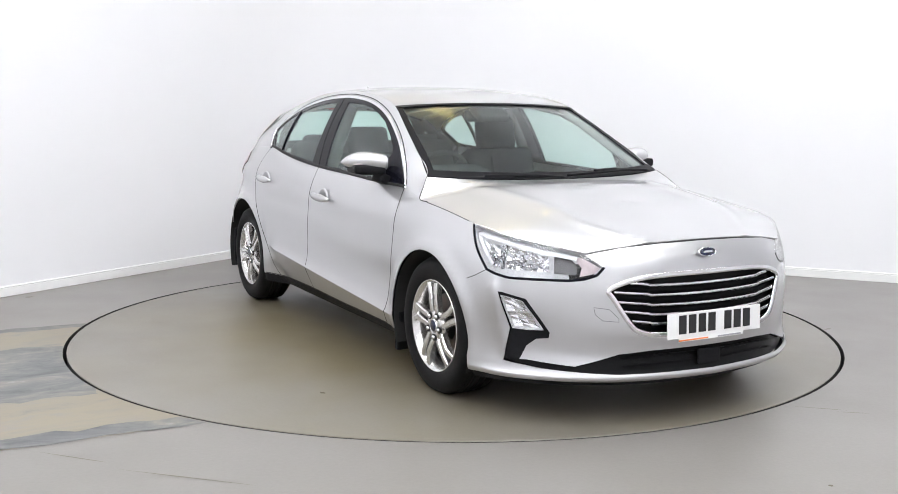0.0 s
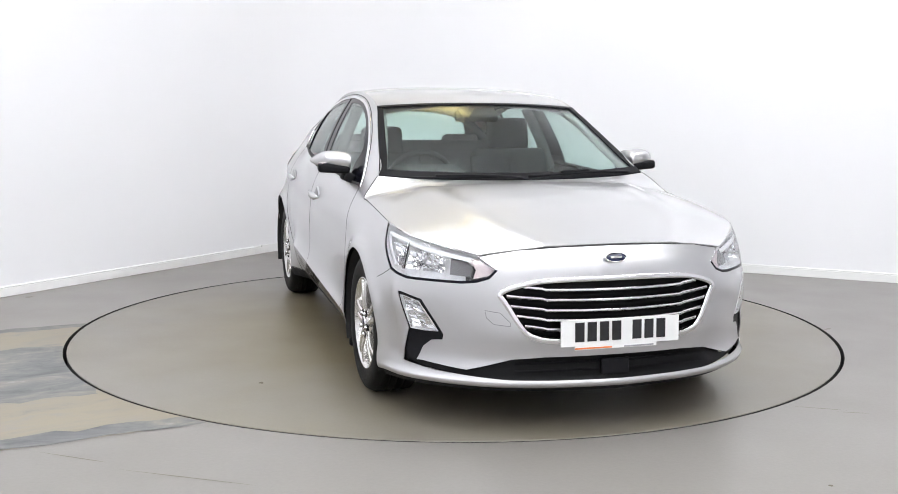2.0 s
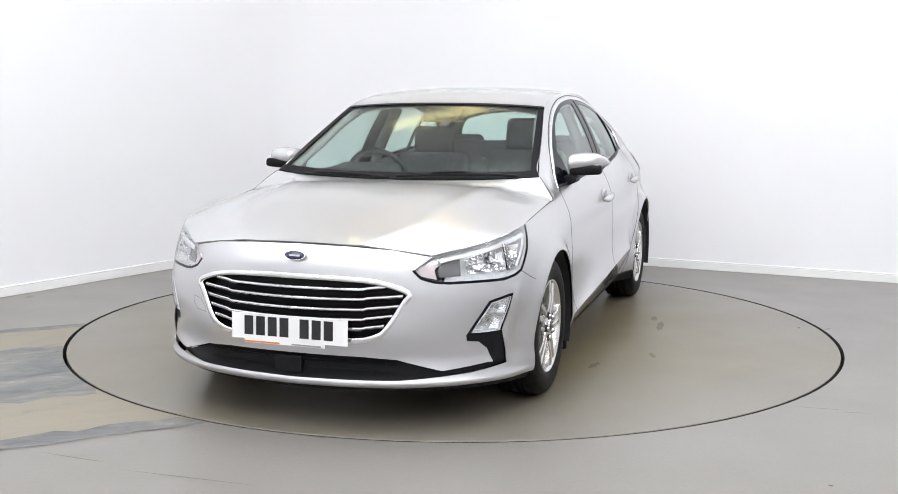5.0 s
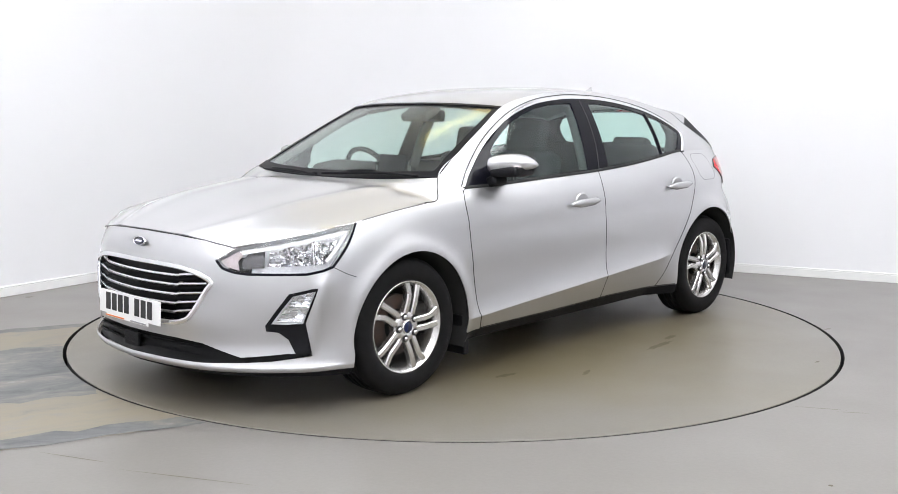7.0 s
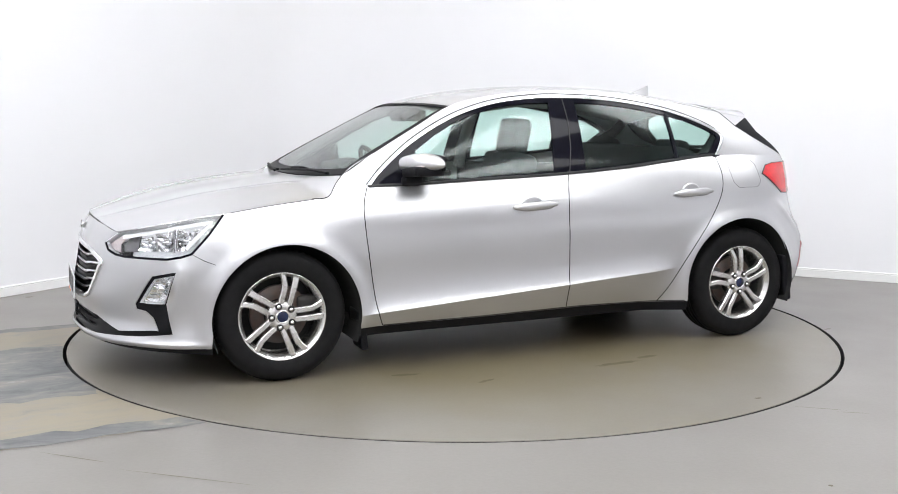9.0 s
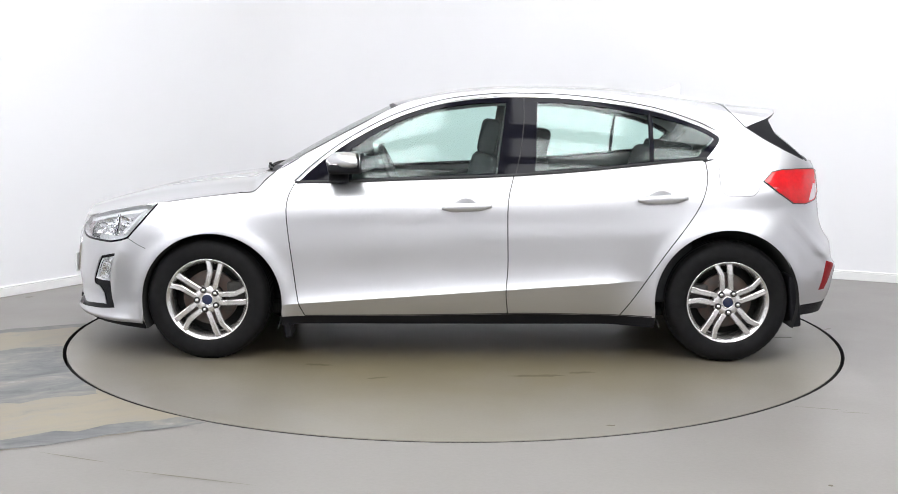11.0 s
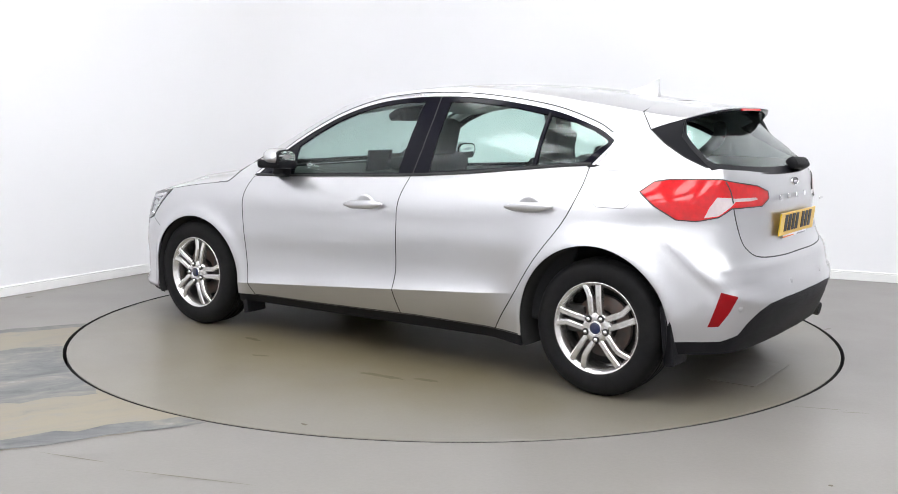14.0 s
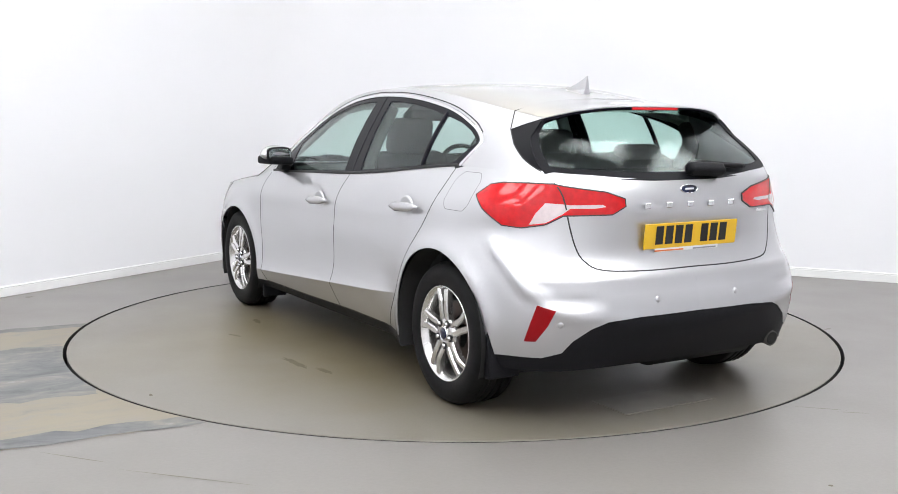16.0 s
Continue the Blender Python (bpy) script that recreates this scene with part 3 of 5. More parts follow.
def build_lights():
    base = None
    # The last four are unseen extras, added to brighten the side behind the camera.
    spots = [(-3.6, -2.5), (-1.2, -2.5), (1.2, -2.5), (3.6, -2.5), (-3.6, -4.9), (-1.2, -4.9), (1.2, -4.9), (3.6, -4.9), (-3.6, -7.3), (-1.2, -7.3), (1.2, -7.3), (3.6, -7.3), (-2.2, -0.1), (0.0, -0.1), (2.2, -0.1), (4.4, -0.1), (-5.6, -4.9), (6.0, -4.9), (-6.4, -7.3), (6.0, -7.3)]
    for px, py in spots:
            m = pose(px, py, ROOM_H - 0.03)
            if base is None:
                base = empty("ceiling_light", "unseen large square white ceiling light with a lit diffuser", "ceiling light", "ceiling lights")
                bm = bmesh.new()
                for sx_, sy_, px_, py_ in ((1.60, 0.04, 0, 0.78), (1.60, 0.04, 0, -0.78), (0.04, 1.52, 0.78, 0), (0.04, 1.52, -0.78, 0)):
                    add_box(bm, (sx_, sy_, 0.06), pose(px_, py_, 0))
                part("frame", bm, FRAME_M, base)
                part("diffuser", box((1.515, 1.515, 0.02), pose(0, 0, -0.01)), DIFFUSER, base, "lit white diffuser")
                base.matrix_basis = m
            else:
                copy_thing(base, m)


def build_strip_light():
    st = empty("strip_light", "long ceiling strip light with a warm yellow tube", "strip light")
    part("housing", box((2.1, 0.26, 0.06), pose(0, 0, 0.03), 0.01), FRAME_M, st)
    part("tube", box((2.0, 0.20, 0.03), pose(0, 0, -0.012), 0.01), WARM, st, "warm yellow lit tube cover")
    st.matrix_basis = pose(-0.40, 2.75, ROOM_H - 0.06)


def build_turntable():
    n, r = 192, 2.203
    prof = [(0.0, 0.0), (0.6, 0.0), (1.4, 0.0), (r - 0.003, 0.0), (r, -0.003)]
    verts, faces, k = [], [], len(prof)
    for i in range(n):
        a = 2 * math.pi * i / n
        for q, z in prof:
            verts.append((max(q, 0.001) * math.cos(a), max(q, 0.001) * math.sin(a), z))
    for i in range(n):
        j = (i + 1) % n
        for q in range(k - 1):
            faces.append((i * k + q, i * k + q + 1, j * k + q + 1, j * k + q))
    table = empty("turntable", "large round grey painted vehicle turntable set flush in the floor", "turntable")
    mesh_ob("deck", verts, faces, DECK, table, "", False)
    # The deck's edge is painted near black for the shade down the gap.
    skirt = [(r * math.cos(2 * math.pi * i / n), r * math.sin(2 * math.pi * i / n), z) for i in range(n) for z in (-0.003, -0.12)]
    mesh_ob("deck_skirt", skirt, [(2 * i, 2 * i + 1, 2 * ((i + 1) % n) + 1, 2 * ((i + 1) % n)) for i in range(n)], PIT, table, "deck edge, painted dark for the shade in the gap", False)
    # lift-out hatch, scuffs and stains that turn with the deck
    bm = box((0.24, 0.52, 0.003), pose(-1.84, 0.03, 0.0015, 0, 0, 0), 0.001, 1)
    part("hatch", bm, mat("hatch_plate", (0.24, 0.225, 0.20), 0.4, 0.2, stain=0.3, stain_scale=9), table, "small flat grey access hatch")
    rng = random.Random(5)
    spots = [(1.033, -1.27, 0.016, 0.010), (-0.66, 1.985, 0.022, 0.008)]
    for px, py, a, b in spots:
        bm = bmesh.new()
        bmesh.ops.create_circle(bm, cap_ends=True, radius=1.0, segments=9)
        for v in bm.verts:
            f = 1 + rng.uniform(-0.3, 0.3)
            v.co = Vector((px + v.co.x * a * f, py + v.co.y * b * f, 0.0012))
        part("scuff", bm, MARK, table, "small dark scuff")
    for px, py, a, b, yaw in ((-0.42, 1.188, 0.13, 0.022, 5), (0.683, 1.0, 0.07, 0.018, -8), (-0.64, 1.12, 0.07, 0.02, 10), (0.36, 1.25, 0.05, 0.014, 20)):
        bm = bmesh.new()
        bmesh.ops.create_circle(bm, cap_ends=True, radius=1.0, segments=40)
        m = pose(px, py, 0.0008, 0, 0, yaw)
        for v in bm.verts:
            f = 1 + 0.5 * noise.noise((v.co.x * 2 + px, v.co.y * 2 + py, 3)) + 0.25 * noise.noise((v.co.x * 7, v.co.y * 7, px))
            v.co = m @ Vector((v.co.x * a * f, v.co.y * b * f, 0))
        part("stain", bm, STAIN, table, "faint brown stain")
    return table


def build_floor_marks():
    rng = random.Random(9)
    for px, py, a, b, yaw in ((-2.93, 0.84, 0.035, 0.014, 10), (2.25, -0.05, 0.03, 0.008, 30), (1.62, -1.72, 0.10, 0.004, -14), (1.74, -1.78, 0.07, 0.003, -10), (-1.42, -2.42, 0.16, 0.003, -20), (-0.95, -2.62, 0.22, 0.003, -16), (1.32, -2.66, 0.010, 0.008, 0)):
        bm = bmesh.new()
        bmesh.ops.create_circle(bm, cap_ends=True, radius=1.0, segments=12)
        m = pose(px, py, 0.0012, 0, 0, yaw)
        for v in bm.verts:
            f = 1 + rng.uniform(-0.3, 0.3)
            v.co = m @ Vector((v.co.x * a * f, v.co.y * b * f, 0))
        tagged(part("floor_scuff", bm, MARK if b > 0.006 else STAIN, None), "small dark scuff mark on the grey floor", "scuff", "scuffs on the floor", "structure")


build_room()
build_floor_marks()
build_worn_floor()
build_lights()
build_strip_light()
turntable = build_turntable()


# ---------------------------------------------------------------- the car
car = empty("car", "silver five-door hatchback car parked on the round turntable", "car")


def ring(cx, cz, r, a0, a1, n):
    return [(cx + r * math.cos(radians(a0 + (a1 - a0) * i / n)), cz + r * math.sin(radians(a0 + (a1 - a0) * i / n))) for i in range(n + 1)]


def arch_loop(arch, grow=0.0):
    cx, cz, r = arch
    pts = ring(cx, cz, r + grow, -8, 188, 44)
    return [sx(x, z) for x, z in pts] + [sx(cx - (r + grow), 0.10), sx(cx + r + grow, 0.10)]


GRILLE = [(0.0, 0.624), (0.16, 0.624), (0.315, 0.618), (0.417, 0.597), (0.474, 0.568), (0.456, 0.531), (0.395, 0.430), (0.35, 0.396), (0.259, 0.380), (0.0, 0.374)]
DOOR_F = [(0.896, 0.915), (0.926, 0.842), (0.930, 0.739), (0.901, 0.501), (0.874, 0.320), (0.842, 0.236)]
DOOR_B = [(-0.236, 0.962), (-0.205, 0.83), (-0.204, 0.65), (-0.206, 0.488), (-0.197, 0.369), (-0.209, 0.243)]
DOOR_R = [(-1.232, 1.046), (-1.228, 0.937), (-1.171, 0.792), (-1.021, 0.587), (-0.884, 0.378), (-0.790, 0.240)]
GATE = [(0.618, 1.02), (0.585, 0.945), (0.566, 0.83), (0.548, 0.745), (0.520, 0.690), (0.452, 0.652), (0.25, 0.641), (0.0, 0.642)]
HOOD_EDGE = [(1.61, 0.808), (1.38, 0.842), (1.17, 0.866)]


def smooth2(points, n):
    return [tuple(q) for q in curve_through(points, n)]


def lower_regions():
    seam_f = [sx(1.60, 0.812), sx(1.76, 0.628), sx(1.70, 0.600), sx(1.62, 0.566), sx(1.62, 0.10)]
    door_f, door_b, door_r = [[sx(*q) for q in line] for line in (smooth2(DOOR_F, 16), smooth2(DOOR_B, 16), smooth2(DOOR_R, 20))]
    gate = [ry(*q) for q in smooth2(GATE, 30)]
    bumper_r = [sx(-1.60, 0.10), sx(-1.66, 0.60), sx(-1.70, 0.82), ry(0.585, 0.868)]
    top = 1.12
    e = S_END + 0.005
    lamp = [sy(0.482, 0.662), sy(0.512, 0.629), sy(0.560, 0.612), sy(0.61, 0.606), sx(1.86, 0.607), sx(1.80, 0.618), sx(1.757, 0.632), sx(1.68, 0.715), sx(1.602, 0.808),
            sx(1.70, 0.796), sx(1.77, 0.783), sx(1.86, 0.766), sx(1.95, 0.742), sy(0.545, 0.716)]
    tail = [sx(-1.518, 0.940), sx(-1.57, 0.985), sx(-1.63, 0.996), sx(-1.74, 0.999), sx(-1.82, 0.998), ry(0.41, 0.964), ry(0.330, 0.936), ry(0.330, 0.905), ry(0.391, 0.873),
            ry(0.50, 0.872), ry(0.587, 0.871), ry(0.652, 0.836), sx(-1.755, 0.820), sx(-1.68, 0.826), sx(-1.59, 0.884)]
    tail_clear = [ry(0.700, 0.834), ry(0.680, 0.880), ry(0.647, 0.922), ry(0.590, 0.918), ry(0.562, 0.914), ry(0.430, 0.914), ry(0.415, 0.905), ry(0.464, 0.899), ry(0.560, 0.900), ry(0.588, 0.880), ry(0.652, 0.842)]
    fog = [sx(1.838, 0.534), sx(1.915, 0.515), sx(1.950, 0.455), sx(1.978, 0.398), sx(1.930, 0.396), sx(1.878, 0.398)]
    fog_bezel = [sx(1.828, 0.548), sx(1.842, 0.547), sx(1.926, 0.526), sx(1.965, 0.455), sx(1.996, 0.390), sx(1.992, 0.366), sx(1.955, 0.360), sx(1.925, 0.330), sx(1.906, 0.268), sx(1.848, 0.258), sx(1.870, 0.398)]
    low_grille = [sy(0, 0.318), sy(0.30, 0.314), sy(0.43, 0.304), sy(0.595, 0.254), sy(0.74, 0.272), sy(0.80, 0.268), sy(0.80, 0.258), sy(0.70, 0.240), sy(0.568, 0.230), sy(0.445, 0.223), sy(0, 0.222)]
    reflector = [ry(0.726, 0.522), ry(0.674, 0.502), ry(0.695, 0.438), ry(0.726, 0.372), ry(0.757, 0.370)]
    diffuser = [sx(-1.60, 0.298), ry(0.70, 0.302), ry(0.635, 0.326), ry(0.60, 0.376), ry(0.53, 0.425), ry(0.464, 0.450), ry(0.302, 0.460), ry(0.0, 0.464), (e, 0.464), (e, 0.05), (sx(-1.60, 0.2)[0], 0.05)]
    half = lambda pts: [(-0.005, pts[0][1])] + pts + [(-0.005, pts[-1][1])]
    lip_low = [(-0.005, 0.192), sy(0.45, 0.190), sy(0.60, 0.190), sx(1.95, 0.192), sx(1.80, 0.190), sx(1.62, 0.190), sx(1.62, 0.05), (-0.005, 0.05)]
    sill = [sx(0.97, 0.232), sx(0.29, 0.235), sx(-0.30, 0.246), sx(-0.79, 0.238), sx(-0.98, 0.238), sx(-0.98, 0.05), sx(0.97, 0.05)]
    return [("hole", arch_loop(ARCH_F)), ("hole", arch_loop(ARCH_R)),
            ("hole", half([sy(*q) for q in GRILLE])), ("lower_grille", half(low_grille)), ("fog_lamp", fog), ("fog_bezel", fog_bezel),
            ("headlamp", lamp), ("tail_clear", tail_clear), ("tail_lamp", tail), ("reflector", reflector), ("undertray", lip_low), ("sill", sill), ("diffuser", diffuser),
            ("front_bumper", [(-0.005, 0.05), (-0.005, top), (seam_f[0][0], top)] + seam_f),
            ("fender", seam_f[::-1] + [(seam_f[0][0], top), (door_f[0][0], top)] + door_f + [(door_f[-1][0], 0.05), (seam_f[-1][0], 0.05)]),
            ("front_door", door_f[::-1] + [(door_f[0][0], top), (door_b[0][0], top)] + door_b + [(door_b[-1][0], 0.05), (door_f[-1][0], 0.05)]),
            ("rear_door", door_b[::-1] + [(door_b[0][0], top), (door_r[0][0], top)] + door_r + [(door_r[-1][0], 0.05), (door_b[-1][0], 0.05)]),
            ("tailgate", gate + [(e, 0.644), (e, top), (gate[0][0], top)]),
            ("rear_bumper", bumper_r + [q for q in gate if q[1] < 0.868] + [(e, 0.644), (e, 0.05)])], door_f, door_b, door_r, gate, lamp, seam_f, tail


def lower_outline():
    """From the bonnet's front edge along the windows' foot to the tail, and back along the bottom."""
    up = [sy(0, 0.757), sy(0.22, 0.753), sy(0.40, 0.742), sy(0.545, 0.716), sx(1.95, 0.742), sx(1.86, 0.766), sx(1.77, 0.783), sx(1.70, 0.796), sx(1.61, 0.808)]
    up += [sx(*q) for q in smooth2(HOOD_EDGE, 12)][1:]
    up += [sx(float(x), float(belt_z(np.array([x]))[0])) for x in np.linspace(1.10, -1.78, 70)]
    up += [ry(0.60, 1.044), ry(0.45, 1.032), ry(0.30, 1.018), ry(0.0, 1.006)]
    low = [(S_END, 0.24), ry(0.5, 0.24), sx(-1.85, 0.24), sx(-1.70, 0.24), sx(-1.0, 0.185), sx(0.9, 0.185), sx(1.70, 0.15), sx(1.85, 0.16), sy(0.45, 0.16), (0.0, 0.16)]
    return up + low


def upper_outline():
    foot = [(float(x), float(belt_z(np.array([x]))[0])) for x in np.linspace(1.10, -1.78, 70)]
    head = [(float(x), float(rail_at(np.array([x]))[1][0])) for x in np.linspace(-1.40, 1.10, 90)]
    return foot + [(-1.772, 1.047), (-1.66, 1.095), (-1.56, 1.15), (-1.468, 1.214)] + head


TOP_LINE = [(0.898, 0.911), (0.786, 1.014), (0.612, 1.139), (0.376, 1.260), (0.136, 1.333), (-0.105, 1.364), (-0.291, 1.370), (-0.526, 1.362),
            (-0.765, 1.336), (-1.002, 1.293), (-1.206, 1.227), (-1.300, 1.180), (-1.325, 1.147), (-1.290, 1.095), (-1.246, 1.046)]


def upper_regions():
    front = [(0.616, 1.090), (0.50, 1.165), (0.376, 1.232), (0.25, 1.277), (0.136, 1.308), (0.0, 1.329), (-0.105, 1.336), (-0.200, 1.338), (-0.150, 0.972), (0.0, 0.967), (0.3, 0.953), (0.60, 0.939)]
    rear = [(-0.362, 1.338), (-0.45, 1.338), (-0.526, 1.334), (-0.65, 1.323), (-0.766, 1.308), (-0.945, 1.276), (-0.940, 1.037), (-0.75, 1.017), (-0.584, 1.002), (-0.346, 0.985)]
    quarter = [(-0.967, 1.272), (-1.10, 1.242), (-1.207, 1.203), (-1.280, 1.166), (-1.290, 1.150), (-1.190, 1.060), (-0.962, 1.040)]
    foot = [(float(x), float(belt_z(np.array([x]))[0]) - 0.02) for x in np.linspace(-1.246, 0.90, 40)]
    return [("front_glass", front), ("rear_glass", rear), ("quarter_glass", quarter), ("window_frame", smooth2(TOP_LINE, 70) + foot)]


def strip_3d(points, r=0.0022):
    """A thin dark gap along a line in space."""
    p = curve_through(points, 20)
    t = np.gradient(p, axis=0)
    t /= np.linalg.norm(t, axis=1)[:, None]
    a = np.cross(t, (0, 0, 1.0))
    a /= np.linalg.norm(a, axis=1)[:, None]
    b = np.cross(a, t)
    rows = [p + (a * math.cos(w) + b * math.sin(w)) * r for w in np.linspace(0, 2 * math.pi, 7)[:-1]]
    dirs = [a * math.cos(w) + b * math.sin(w) for w in np.linspace(0, 2 * math.pi, 7)[:-1]]
    v, n = np.stack(rows, 1).reshape(-1, 3), np.stack(dirs, 1).reshape(-1, 3)
    return v, [(i * 6 + 6 + k, i * 6 + 6 + (k + 1) % 6, i * 6 + (k + 1) % 6, i * 6 + k) for i in range(len(p) - 1) for k in range(6)], n


def facets(quad, side, nu, nv, deep, hollow, jitter):
    """A hollow reflector of flat facets behind the four-cornered patch (s, z) of the skin, and its middle."""
    rng = random.Random(11)
    q2 = [np.array(c) for c in quad]
    at, deeps, faces = [], [], []
    for iu in range(nu):
        for iv in range(nv):
            k = len(at)
            for du, dv in ((0, 0), (1, 0), (1, 1), (0, 1)):
                fu, fv = (iu + du) / nu, (iv + dv) / nv
                at.append((q2[0] * (1 - fu) + q2[1] * fu) * (1 - fv) + (q2[3] * (1 - fu) + q2[2] * fu) * fv)
                deeps.append(deep - hollow * (2 * fu - 1) ** 2 - 0.4 * hollow * (2 * fv - 1) ** 2 + rng.uniform(-jitter, jitter))
            faces.append((k, k + 1, k + 2, k + 3) if side < 0 else (k + 3, k + 2, k + 1, k))
    at = np.array(at)
    verts = (lower(at[:, 0], at[:, 1]) - normals_of(lower, at[:, 0], at[:, 1]) * np.array(deeps)[:, None]) * np.array([1, side, 1])
    mid = sum(q2) / 4
    p = lower(mid[:1], mid[1:])[0] - normals_of(lower, mid[:1], mid[1:])[0] * deep * 0.6
    return (verts, faces), Vector(p * np.array([1, side, 1]))


def build_shell():
    regions, door_f, door_b, door_r, gate, lamp, seam_f, tail = lower_regions()
    creases = [[sx(x, crease_z(x) + dz) for x in np.linspace(0.98, -0.93, 40)] for dz in (0.002, -0.002)]
    low = cut(lower_outline(), regions, 0.026, creases)
    high = cut(upper_outline(), upper_regions(), 0.026)
    fog_loop = [q for name, q in regions if name == "fog_lamp"][0]
    L = lambda key, lift=0.0, depth=0.004: surface_piece(lower, low[key], 1, lift, depth)
    U = lambda key, lift=0.0, depth=0.004: surface_piece(upper, high[key], -1, lift, depth)

    whole("front_bumper", L("front_bumper"), PAINT, car)
    both("front_wing", L("fender"), PAINT, car)
    doors = both("front_door", L("front_door"), PAINT, car)
    rears = both("rear_door", L("rear_door"), PAINT, car)
    both("quarter_panel", join(L("rest"), U("rest")), PAINT, car)
    gate_ob = whole("tailgate", L("tailgate"), PAINT, car)
    bumper = whole("rear_bumper", L("rear_bumper"), PAINT, car)
    whole("diffuser", L("diffuser", -0.004, 0.01), BLACK, bumper, "textured black plastic lower rear valance")
    both("sill", L("sill", -0.002, 0.03), BLACK, car, "black plastic side sill")
    whole("undertray", L("undertray", -0.012, 0.006), BLACK, car, "black plastic lower lip")
    whole("lower_grille", L("lower_grille", -0.022, 0.004), GRILLE_BLACK, car, "black lower air intake")
    both("fog_bezel", L("fog_bezel", -0.008, 0.004), BLACK, car, "black plastic fog lamp surround")
    both("reflector", L("reflector", 0.001, 0.006), RED_DARK, (bumper, bumper), "dark red reflector")
    # windows
    both("window", U("front_glass", -0.004, 0.003), GLASS, doors, "green-tinted side glass")
    both("window", U("rear_glass", -0.004, 0.003), GLASS, rears, "green-tinted side glass")
    both("quarter_window", U("quarter_glass", -0.004, 0.003), GLASS, car, "green-tinted side glass")
    both("window_frame", U("window_frame", -0.002, 0.012), GLOSS, car, "gloss black window surround")
    both("window_trim", strip(upper, smooth2(TOP_LINE, 80), -1, 0.017, height=0.004), CHROME, car, "bright chrome strip round the side windows")
    drip = [(x, z + 0.016) for x, z in smooth2(TOP_LINE[:12], 60)]
    both("drip_seal", strip(upper, drip, -1, 0.007), SEAL, car)
    belt = [(float(x), float(belt_z(np.array([x]))[0]) + 0.006) for x in np.linspace(0.895, -1.235, 60)]
    both("waist_seal", strip(upper, belt, -1, 0.016, height=0.005), SEAL, car)
    # gaps between the panels
    for line in (door_f, door_b, door_r):
        both("shut_line", strip(lower, line, 1, 0.0062, 0.0006), SEAL, car)
    both("shut_line", strip(upper, [(-0.246, 0.972), (-0.275, 1.10), (-0.292, 1.25), (-0.292, 1.362)], -1, 0.006, 0.0006), SEAL, car)
    both("shut_line", strip(upper, [(-0.953, 1.035), (-0.956, 1.283)], -1, 0.014, height=0.003), GLOSS, car)
    both("shut_line", strip(lower, [q for q in gate if q[1] < 1.02], 1, 0.0075, 0.0006), SEAL, car)
    both("shut_line", strip(lower, [lamp[6], seam_f[2], sx(1.655, 0.582)], 1, 0.0035, 0.0004), SEAL, car)
    both("shut_line", strip(lower, [sy(0, 0.754), sy(0.22, 0.750), sy(0.40, 0.739), sy(0.54, 0.714)], 1, 0.009, 0.0008), SEAL, car)
    both("shut_line", strip(lower, [sx(*q) for q in smooth2(HOOD_EDGE, 12)][1:], 1, 0.0036, 0.0004), SEAL, car)
    sill_line = [sx(0.84, 0.236), sx(0.29, 0.239), sx(-0.30, 0.250), sx(-0.79, 0.242), sx(-0.95, 0.242)]
    both("shut_line", strip(lower, sill_line, 1, 0.007, 0.0006), SEAL, car)
    # fuel flap, on the left side alone, and the towing-eye cover on the right of the nose
    loop = ring(-1.392, 0.946, 0.075, 0, 360, 40)[:-1]
    flap = [sx(x * 1.0 + 0.012 * np.sign(x + 1.392) * 0, z) for x, z in ((-1.392 + np.sign(a + 1.392) * min(abs(a + 1.392) * 1.5, 0.099), 0.946 + np.sign(b - 0.946) * min(abs(b - 0.946) * 1.3, 0.080)) for a, b in loop)]
    v, f, n = strip(lower, flap, 1, 0.0035, 0.0004, closed=True)
    mesh_ob("fuel_flap", v, f, mat("grey_seam", (0.18, 0.18, 0.185), 0.5), car, "flush silver fuel flap outline", True, n)
    tow = [sy(0.53, 0.500), sy(0.475, 0.492), sy(0.44, 0.455), sy(0.44, 0.440), sy(0.50, 0.446), sy(0.525, 0.470)]
    v, f, n = mirrored(*strip(lower, tow, 1, 0.003, 0.0004, closed=True))
    mesh_ob("tow_cover", v, f, mat("seam_shade", (0.2, 0.2, 0.21), 0.5), car, "small painted towing-eye cover", True, n)

    # headlamps
    for side in (1, -1):
        flip = (lambda m: m) if side > 0 else (lambda m: mirrored(*m))
        put = lambda name, made, material, parent, label="": mesh_ob(name, *flip(made)[:2], material, parent, label, True, flip(made)[2])
        hl = put("headlamp", L("headlamp", -0.055, 0.004), REFLECT, car, "clear headlamp with chrome reflectors and a dark surround")
        cover = put("cover", L("headlamp", 0.001, 0.003), CLEAR, hl, "clear plastic lens cover")
        cover.visible_shadow = False
        put("lamp_wall", curtain(lower, lamp, 1, 0.0, 0.056), REFLECT, hl)
        put("lamp_seal", strip(lower, lamp[:9], 1, 0.012, 0.001), GLOSS, hl, "black lower rim")
        put("lamp_seal", strip(lower, lamp[8:] + [lamp[0]], 1, 0.006, 0.001), SATIN, hl, "bright upper rim")
